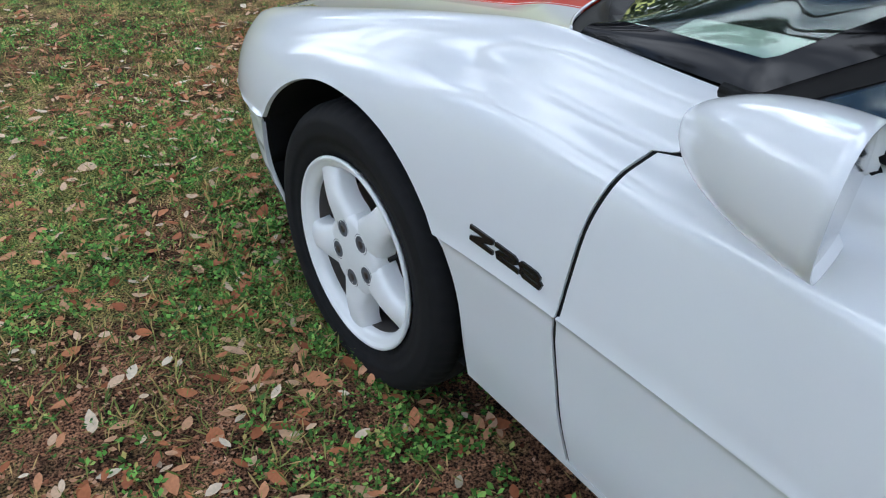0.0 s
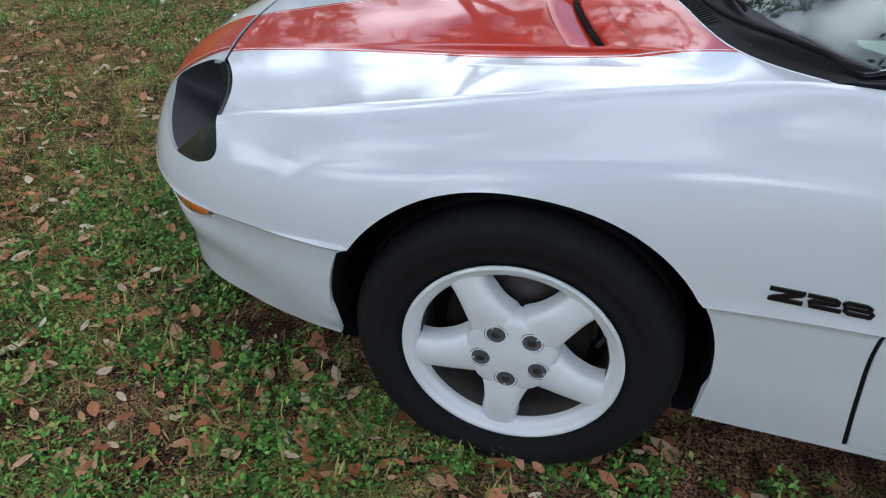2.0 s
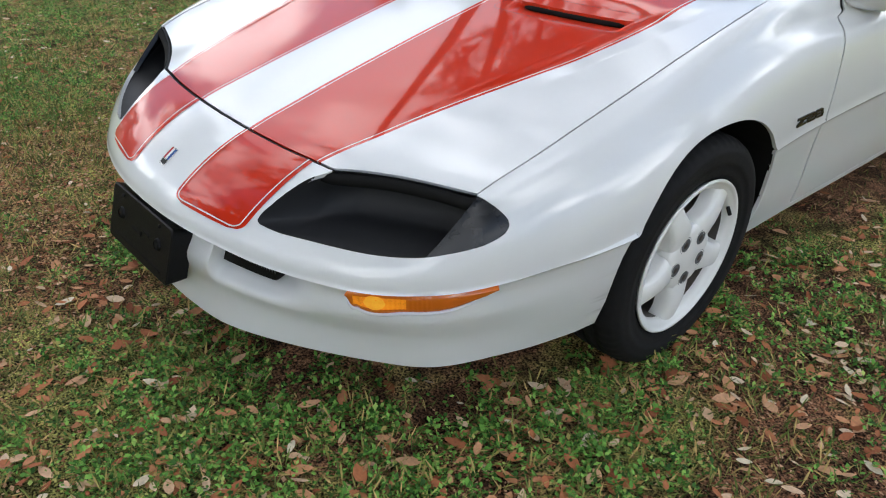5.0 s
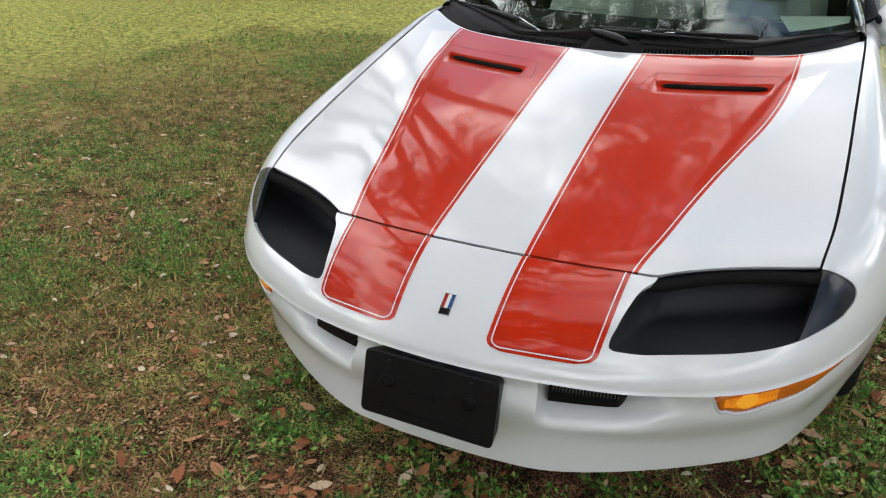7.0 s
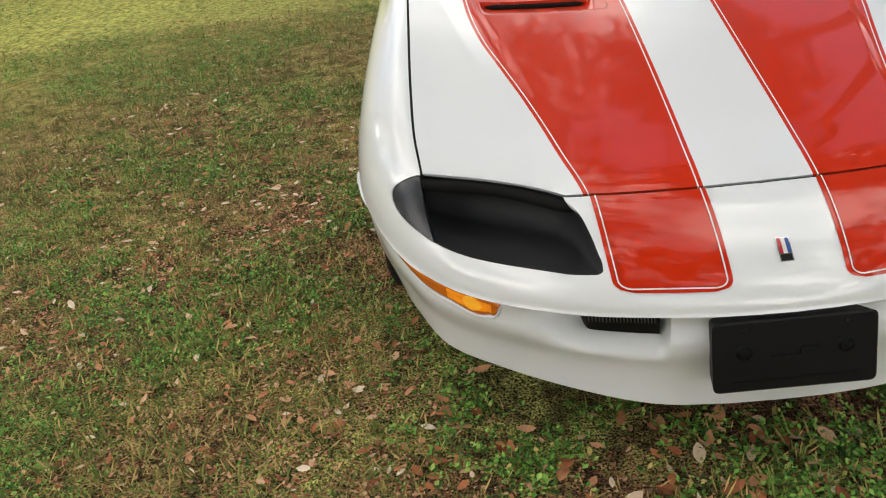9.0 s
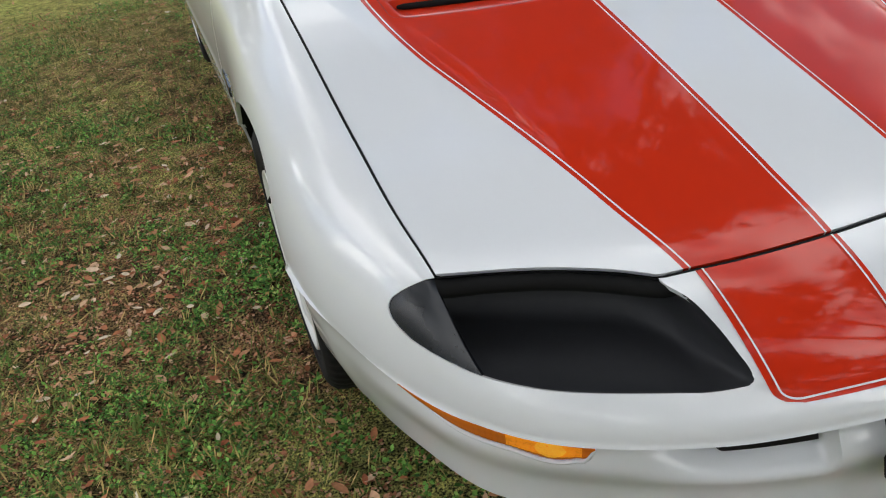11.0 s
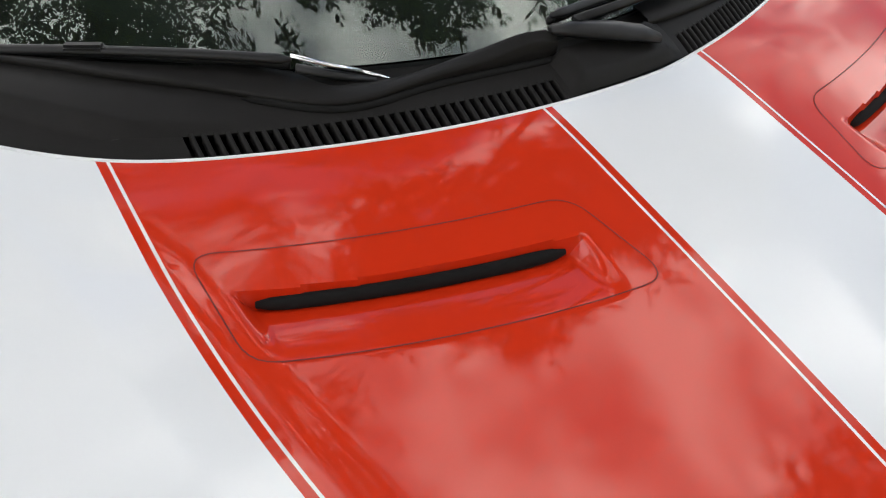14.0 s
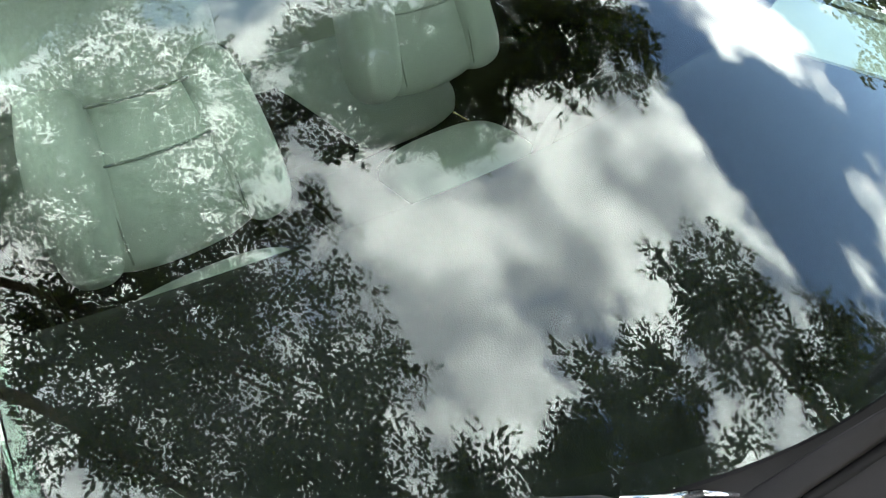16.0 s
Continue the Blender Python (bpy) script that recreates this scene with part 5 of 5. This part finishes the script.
windscreen = put("windscreen", [screen(u, t) for u in span(-1, 1, 49) for t in span(0, 1, 25)], grid_faces(49, 25), GLASS, car, "raked windscreen with green-tinted glass", solid=.004)
windscreen.visible_shadow = False
BORDER = mat("black_glass_border", (.004, .004, .005), .05, 0, .1, 60, spec=.25, rvary=.02)
FRIT = mat("black_frit", (.006, .006, .007), .6, 0, .1, 60, spec=.15)
put("frit_band", [p for u in span(-1, 1, 61) for p in (screen(u, -.03) - np.array((0, 0, .010)), screen(u, .035 + .06 * abs(u) ** 4) - np.array((0, 0, .0075)))], grid_faces(61, 2), FRIT, car)
for sd in (1, -1):
    # the glass wraps round to the fender's edge; a broad black band is painted under its rim
    def rim(t):
        if t < .42:
            return np.array((.7125, 1.452 + .292 * t / .42, .8990 + .009 * t / .42))
        k = (t - .42) / .58
        return np.array((.7125 - .1125 * k + .014 * math.sin(math.pi * k), 1.744 + .421 * k, .908 + .260 * k + .012 * math.sin(math.pi * k)))

    def wrap(t, f):
        o, i = rim(t), screen(1.0, t)
        return o + (i - o) * f + .010 * math.sin(math.pi * f) * np.array((.5, -.3, .8))
    ts = span(0, 1, 40)
    edge = [min(1.0, (.030 + .024 * t) / max(.01, float(np.linalg.norm(rim(t) - screen(1.0, t))))) for t in ts]
    mirrored = lambda q: (sd * q[0], q[1], q[2])
    put("glass_border", [mirrored(wrap(t, e * j / 7)) for t, e in zip(ts, edge) for j in range(8)], grid_faces(40, 8, flip=sd > 0), BORDER, car, "black painted border of the windscreen", solid=.004)
    clear = put("windscreen_side", [mirrored(wrap(t, e + (1 - e) * j / 7)) for t, e in zip(ts, edge) for j in range(8)], grid_faces(40, 8, flip=sd > 0), GLASS, car, "", solid=.004)
    clear.visible_shadow = False
    # black pillar between windscreen and side window
    vs = []
    for t in span(.40, 1, 24):
        o, k = rim(t), (t - .40) / .60
        w = np.array((.750 - .132 * k, 1.790 + .395 * k, .916 + .250 * k))
        for f in (0, .33, .66, 1):
            vs.append(mirrored(o + (w - o) * f + np.array((.004, 0, .006)) * math.sin(math.pi * f) + np.array((0, 0, .002))))
    put("pillar_trim", vs, grid_faces(24, 4, flip=sd > 0), COWL, car, "", solid=.012)
    # side glass and roof rail
    rail = [(sd * (.60 - .02 * math.sin(math.pi * k / 12)), 2.14 + .95 * k / 12, 1.165 + .02 * math.sin(math.pi * k / 12) - .03 * (k / 12) ** 2) for k in range(13)]
    belt = [(sd * .745, 1.78 + 1.20 * k / 12, .917) for k in range(13)]
    vs = [v for a, b in zip(belt, rail) for v in (a, tuple((np.array(a) + np.array(b)) / 2 + np.array((sd * .012, 0, 0))), b)]
    g = put("side_window", vs, grid_faces(13, 3, flip=sd < 0), GLASS, car, "", solid=.004)
    g.visible_shadow = False
    tube("roof_rail", [(sd * .60, 2.10, 1.155)] + rail, .022, WHITE, car, "", 10)
    tube("window_seal", [(sd * .748, 1.72 + 1.28 * k / 12, .916) for k in range(13)], .010, BLACK, car, "", 8)
    # quarter pillar
    vs = []
    for k in range(8):
        f = k / 7
        for h in (0, .5, 1):
            vs.append((sd * (.735 * (1 - h) + .585 * h + .012 * math.sin(math.pi * h)), 2.95 + .75 * f + .1 * h * (1 - f) - .5 * h * f, .92 + (.225 - .05 * f) * h * (1 - .55 * f)))
    put("quarter_pillar", vs, grid_faces(8, 3, flip=sd < 0), WHITE, car, "", solid=.015)
# roof and hatch
vs = []
for i in range(20):
    f = i / 19
    y, z = 1.985 + 2.45 * f, 1.207 + .030 * math.sin(math.pi * min(1, f * 1.6)) - .30 * max(0, f - .40) ** 1.35
    for u in span(-1, 1, 17):
        w = .575 + .02 * math.sin(math.pi * f)
        vs.append((w * u, y + .45 * (.56 * u) ** 2 * (1 - f), z - .045 * u * u - .01 * u ** 6))
put("roof", vs[:17 * 10], grid_faces(10, 17, flip=True), WHITE, car, "", solid=.02)
put("rear_hatch", vs[17 * 9:], grid_faces(11, 17, flip=True), GLOSS, car, "dark rear hatch glass", solid=.01)
rear = []
for i in range(6):
    f = i / 5
    for u in span(-1, 1, 17):
        rear.append(((.60 + .1 * f) * u, 4.36 + .30 * f - .12 * u ** 4 * f, .99 - .05 * f - .03 * u * u))
put("deck_lid", rear, grid_faces(6, 17, flip=True), WHITE, car, "", solid=.02)

# cowl of ribbed black plastic between hood and glass
cowl = new("cowl_panel")
cowl.parent = car
cowl["label"] = "faded black plastic cowl with air grille slots"
def cowl_width(x):
    return 1.219 + .65 * x * x - rear_rim(x) - .004


def cowl_at(x, d, up=0.0):
    """The lower cowl sheet at distance d behind the hood's rear rim."""
    f = d / cowl_width(x)
    z0 = float(top_z(abs(x), rear_rim(x) + .004)) - .007
    z1 = .880 + .022 * (abs(x) / .685) ** 2
    fold = -.014 * min(1, max(0, (d - .028 - .28 * max(0, abs(x) - .52)) / .012)) * min(1, max(0, (abs(x) - .40) / .14))
    return Vector((x, rear_rim(x) + .004 + d, z0 + (z1 - z0) * f + .007 * math.sin(math.pi * min(1, f)) - fold + up))


def cowl_y(x, y, up=0.0):
    return cowl_at(x, y - rear_rim(x) - .004, up)


SLOT0, SLOT1 = .004, .0300
VENTS = ((-.470, -.080), (.110, .42))
put("cowl_lip", [cowl_at(x, d) for x in span(-.698, .698, 90) for d in span(0, SLOT0, 3)], grid_faces(90, 3), COWL, cowl, "", solid=.004)
for x0, x1 in ((-.698, VENTS[0][0]), (VENTS[0][1], VENTS[1][0]), (VENTS[1][1], .698)):
    put("cowl_skin", [cowl_at(x, d) for x in span(x0, x1, 24) for d in span(SLOT0, SLOT1, 6)], grid_faces(24, 6), COWL, cowl, "", solid=.004)
put("cowl_skin", [cowl_at(x, SLOT1 + (cowl_width(x) + .01 - SLOT1) * k / 25) for x in span(-.698, .698, 110) for k in range(26)], grid_faces(110, 26), COWL, cowl, "", solid=.006)
for x0, x1 in VENTS:
    n = int((x1 - x0) / .0106)
    put("grille_bed", [cowl_at(x, d, -.022) for x in span(x0, x1, 30) for d in (SLOT0 - .004, SLOT1 + .004)], grid_faces(30, 2), DARK, cowl)
    for k in range(n):
        x = x0 + (x1 - x0) * (k + .78) / n
        vs = []
        for d in span(SLOT0 - .002, SLOT1 + .002, 5):
            for dx, up in ((-.0027, -.012), (-.0025, -.001), (-.0017, .0006), (.0017, .0006), (.0025, -.001), (.0027, -.012)):
                vs.append(cowl_at(x + dx, d, up))
        put("grille_rib", vs, grid_faces(5, 6), COWL, cowl)

# raised upper cowl: on both sides it laps over the lower sheet; on the passenger side it climbs to a peak by the middle
lap_f = spline((-.695, -.605, -.52, -.42, -.329, -.20, -.08, -.06), (1.508, 1.434, 1.363, 1.296, 1.226, 1.205, 1.189, 1.187))
lap_b = spline((-.695, -.60, -.50, -.42, -.36, -.338, -.320, -.285, -.246, -.15, -.08, -.06), (1.543, 1.467, 1.395, 1.346, 1.312, 1.292, 1.258, 1.247, 1.239, 1.218, 1.199, 1.194))
lap_zf = spline((-.695, -.52, -.40, -.329, -.246, -.15, -.08, -.06), (.008, .008, .008, .009, .011, .018, .027, .022))
lap_zb = spline((-.695, -.60, -.45, -.36, -.338, -.246, -.15, -.09, -.07, -.06), (.906, .905, .900, .896, .891, .881, .898, .911, .909, .902))
vs = []
for x in span(-.695, -.06, 120):
    yf, yb, zb = float(lap_f(x)), float(lap_b(x)), float(lap_zb(x))
    a = cowl_y(x, yf)
    zf = a[2] + float(lap_zf(x))
    vs += [a + Vector((0, .004, -.003)), Vector((x, yf, zf - .004)), Vector((x, yf + .0015, zf - .001)), Vector((x, yf + .004, zf)),
           Vector((x, (yf + yb) / 2, (zf + zb) / 2 + .002)), Vector((x, yb - .003, zb)), Vector((x, yb - .0008, zb - .0012)), Vector((x, yb + .001, zb - .016))]
put("upper_cowl", vs, grid_faces(120, 8), COWL, cowl)
# dark strip added for the shadow under the upper cowl's front edge
tube("lap_shade_strip", [cowl_y(x, float(lap_f(x)) - .0015, .0004) for x in span(-.40, -.055, 40)], [.0008] + [.0045] * 38 + [.001], DARK, cowl, "", 6)
vs = []
for x in span(.085, .695, 80):
    ax = x
    yb = 1.219 + .65 * ax * ax - .002
    yf = yb - .030 - .020 * min(1, (ax - .085) / .2)
    a = cowl_y(x, yf)
    vs += [a + Vector((0, .004, -.003)), a + Vector((0, 0, .005)), a + Vector((0, .003, .009)), Vector((x, yb, .893 + .018 * (ax / .685) ** 2)), Vector((x, yb + .002, .878))]
put("upper_cowl", vs, grid_faces(80, 5), COWL, cowl)
# middle cover, a raised plate between the two grilles
vs = []
for k, x in enumerate(span(-.074, .100, 24)):
    e = min(1.0, k / 2, (23 - k) / 4)
    for j, d in enumerate(span(.004, .062, 14)):
        up = .015 * e * min(1.0, j / 2 + .25) * (1 if j < 12 else (13 - j) / 2)
        vs.append(cowl_at(x, d, up))
put("centre_cover", vs, grid_faces(24, 14), COWL, cowl, "", solid=.004)
WIPE = mat("wiper_black", (.009, .009, .010), .45, 0, .15, 80, spec=.35)


def wiper(blade, rod, silver, lever):
    w = new("wiper")
    w.parent = car
    w["label"] = "black wiper with worn bare metal at the blade ends"
    b = Vector(blade[0]), Vector(blade[1]), Vector(blade[2])
    line = [b[0] * (1 - t) ** 2 + b[1] * 2 * t * (1 - t) + b[2] * t * t for t in span(0, 1, 30)]
    tube("rubber_blade", [p + Vector((0, .005, -.008)) for p in line], .0030, WIPE, w, "", 6, 1.7)
    tube("blade_frame", line, [.003] + [.0070] * 28 + [.003], WIPE, w, "", 8, .75)
    c = line[13]
    way = line[14] - line[12]
    box("blade_bracket", (-.022, -.006, -.003), (.022, .007, .0075), WIPE, w, "", .003, pose(*c, 0, 0, math.degrees(math.atan2(way[1], way[0]))))
    for pts, r in silver:
        tube("metal_strip", [Vector(p) for p in pts], r, CHROME, w, "bare worn metal strip", 8, .6)
    if rod:
        tube("wiper_arm", [Vector(p) for p in rod], [.0065] * (len(rod) - 1) + [.004], WIPE, w, "", 8, .75)
    if lever:
        tube("arm_lever", [Vector(p) for p in lever], [.008, .015, .017, .015, .009], WIPE, w, "", 12, .6)


wiper([(-.668, 1.487, .917), (-.4975, 1.3915, .917), (-.340, 1.281, .908)],
      [(-.338, 1.276, .900), (-.300, 1.261, .888), (-.262, 1.243, .880)],
      [([(-.668, 1.484, .9235), (-.642, 1.469, .9232), (-.613, 1.452, .9225)], .0034),
       ([(-.341, 1.280, .9135), (-.305, 1.265, .9000), (-.273, 1.255, .8890)], .0036), ([(-.272, 1.2545, .888), (-.246, 1.239, .8795)], .0028)], None)
wiper([(-.052, 1.214, .914), (.16, 1.240, .908), (.42, 1.300, .911)],
      [(-.03, 1.196, .912), (.10, 1.215, .906), (.30, 1.240, .902)],
      [([(.085, 1.221, .9125), (.115, 1.224, .9125)], .0026), ([(.155, 1.229, .912), (.185, 1.234, .912)], .0026)],
      [(-.066, 1.196, .908), (-.030, 1.186, .904), (.010, 1.172, .898), (.040, 1.160, .893), (.060, 1.150, .886)])

# dashboard and cabin
cab = new("cabin")
cab.parent = car
cab["label"] = "dark cabin with grey leather seats"
vs = []
for i in range(20):
    f = i / 19
    for u in span(-1, 1, 25):
        x = .66 * u
        y0 = 1.196 + .64 * x * x
        y1 = 1.82 + .04 * u * u
        z = .872 - .010 * f + .012 * math.sin(math.pi * f) - (.12 * max(0, f - .86) / .14)
        vs.append((x, y0 + (y1 - y0) * f, z + .03 * math.exp(-((x - .33) / .15) ** 2) * max(0, math.sin(math.pi * min(1, max(0, f - .45) / .5)))))
put("dashboard", vs, grid_faces(20, 25, flip=True), DASH, cab, "dark grey dashboard top")
box("dash_front", (-.66, 1.70, .45), (.66, 1.76, .76), DASH, cab, "", .02)
box("cabin_floor", (-.68, 1.30, .24), (.68, 3.2, .30), DASH, cab, "", .01)
box("rear_bulkhead", (-.66, 3.1, .30), (.66, 3.16, .85), DASH, cab, "", .02)
box("centre_console", (-.10, 1.72, .30), (.10, 2.75, .55), DASH, cab, "", .03)
box("console_lid", (-.085, 2.28, .55), (.085, 2.62, .62), DASH, cab, "", .025)
for sd in (1, -1):
    box("door_card", (min(sd * .66, sd * .71), 1.70, .30), (max(sd * .66, sd * .71), 2.85, .895), DASH, cab, "", .015)


def padded(name, lo, hi, m, material, parent, puff=.02, label=""):
    """A cushion: a box with swollen faces, turned by m."""
    n = 14
    vs, fs = [], []
    lo, hi = np.array(lo), np.array(hi)
    for axis_i in range(3):
        for end in (0, 1):
            base = len(vs)
            for i in range(n):
                for j in range(n):
                    a, b = i / (n - 1), j / (n - 1)
                    c = [0, 0, 0]
                    c[axis_i], c[(axis_i + 1) % 3], c[(axis_i + 2) % 3] = end, a, b
                    d = np.array(c, float) * 2 - 1
                    r = d.copy()
                    for q in range(3):
                        o1, o2 = d[(q + 1) % 3], d[(q + 2) % 3]
                        r[q] = d[q] * (1 - .10 * o1 ** 4 - .10 * o2 ** 4)
                    p = (lo + hi) / 2 + r * (hi - lo) / 2
                    p[axis_i] += (2 * end - 1) * puff * (1 - d[(axis_i + 1) % 3] ** 2) * (1 - d[(axis_i + 2) % 3] ** 2)
                    vs.append(m @ Vector(p))
            fs += [tuple(base + k for k in f) for f in grid_faces(n, n, flip=end == 0)]
    bm = bmesh.new()
    bv = [bm.verts.new(v) for v in vs]
    for f in fs:
        bm.faces.new([bv[k] for k in f])
    bmesh.ops.remove_doubles(bm, verts=bm.verts, dist=.0008)
    bmesh.ops.recalc_face_normals(bm, faces=bm.faces)
    return part(name, bm, material, parent, label)


SEAM = mat("dark_seam", (.28, .29, .265), .8, 0, .1, 60)
for cx in (-.350, .350):
    seat = new("front_seat")
    seat.parent = car
    seat["label"] = "grey leather bucket seat with stitched panels"
    far = .27 if cx > 0 else 0.0
    back = pose(cx, 2.155 + far, .635 - .12 * far, -20)
    padded("backrest", (-.145, -.06, .0), (.145, .06, .255), back, LEATHER, seat, .016)
    padded("backrest_top", (-.150, -.058, .245), (.150, .06, .44), back, LEATHER, seat, .012)
    padded("headrest", (-.10, -.05, .43), (.10, .04, .56), back, LEATHER, seat, .02)
    for sd in (1, -1):
        padded("side_bolster", (sd * .145 - .045, -.085, -.01), (sd * .145 + .045, .05, .27), back @ pose(0, 0, 0, 0, -sd * 7), LEATHER, seat, .012)
        tube("stitch_seam", [back @ Vector((sd * .095, -.072 - .006 * math.sin(math.pi * k / 9), .02 + .22 * k / 9)) for k in range(10)], .0018, SEAM, seat, "", 6)
    for up, deep in ((.165, .0775), (.250, .070)):
        tube("stitch_seam", [back @ Vector((x, -deep + .004 * (x / .13) ** 2, up + .012 * (x / .13) ** 2)) for x in span(-.13, .13, 9)], .0022, SEAM, seat, "", 6)
    padded("cushion", (-.18, -.36, -.14), (.18, .02, -.01), pose(cx, 2.12 + far, .610 if cx < 0 else .500, 8), LEATHER, seat, .02)
rear_seat = new("rear_seat")
rear_seat.parent = car
rear_seat["label"] = "grey leather rear bench seat with two backrests"
for cx in (-.29, .29):
    padded("backrest", (-.27, -.05, 0), (.27, .05, .42), pose(cx, 2.96, .50, -24), LEATHER, rear_seat, .02)
    padded("cushion", (-.27, -.24, -.06), (.27, .20, .06), pose(cx, 2.76, .47, 6), LEATHER, rear_seat, .02)
wheel_pts = [Vector((.335 + .18 * math.cos(2 * math.pi * k / 40), 1.86 + .05 * math.sin(2 * math.pi * k / 40), .66 + .13 * math.sin(2 * math.pi * k / 40))) for k in range(41)]
tube("steering_wheel", wheel_pts, .015, DASH, cab, "", 8, 1.0, (0, 1, .3))

# pale sheet left on the dashboard before the driver
SHEET = mat("pale_sheet", (.50, .52, .48), .6, 0, .03, 20)
bm = bmesh.new()
loop = rounded([(.445, 1.715), (.495, 1.488), (.655, 1.540), (.665, 1.790)], .012, 3)
top = [bm.verts.new((p[0], p[1], .903 + .04 * (p[1] - 1.6) + .05 * (p[0] - .5) ** 2)) for p in loop]
low_ring = [bm.verts.new(v.co - Vector((0, 0, .004))) for v in top]
bm.faces.new(top)
bm.faces.new(low_ring[::-1])
for k in range(len(top)):
    n = (k + 1) % len(top)
    bm.faces.new((top[k], low_ring[k], low_ring[n], top[n]))
bmesh.ops.recalc_face_normals(bm, faces=bm.faces)
part("paper_sheet", bm, SHEET, cab, "pale folded sheet on the dashboard", smooth=False)

# door mirrors
for sd in (1, -1):
    mir = new("door_mirror")
    mir.parent = car
    mir["label"] = "white teardrop door mirror"
    vs, nr, na = [], 16, 40
    C, A = np.array((.845, 1.945, .902)), np.array((.785, 1.705, .880))

    def rim_ring(t, k, push=0.0):
        out = []
        for j in range(na):
            a = 2 * math.pi * j / na
            ca, sa = math.cos(a), math.sin(a)
            x = .094 * math.copysign(abs(ca) ** .75, ca) * k
            z = .080 * math.copysign(abs(sa) ** .75, sa) * k
            c = C + (A - C) * t
            out.append((sd * (c[0] + x), c[1] + .25 * x * (1 - t) + push, c[2] + z + .12 * x))
        return out
    vs += rim_ring(0, .90, -.012)
    vs += rim_ring(0, .97, .0)
    for i in range(nr):
        t = i / (nr - 1)
        vs += rim_ring(t, max(.02, (1 - t ** 2.0) ** .55))
    put("housing", vs, grid_faces(nr + 2, na, closed_v=True, flip=sd < 0), WHITE, mir)
    g = rim_ring(0, .90, -.010)
    put("mirror_glass", g + [(sd * C[0], C[1] - .010, C[2])], [(j, (j + 1) % na, na) if sd > 0 else ((j + 1) % na, j, na) for j in range(na)], CHROME, mir, "", smooth=False)
    tube("mirror_gasket", [(sd * .748, 1.865 + .09 * math.cos(2 * math.pi * k / 20), .855 + .050 * math.sin(2 * math.pi * k / 20)) for k in range(21)], .010, BLACK, mir, "", 6)
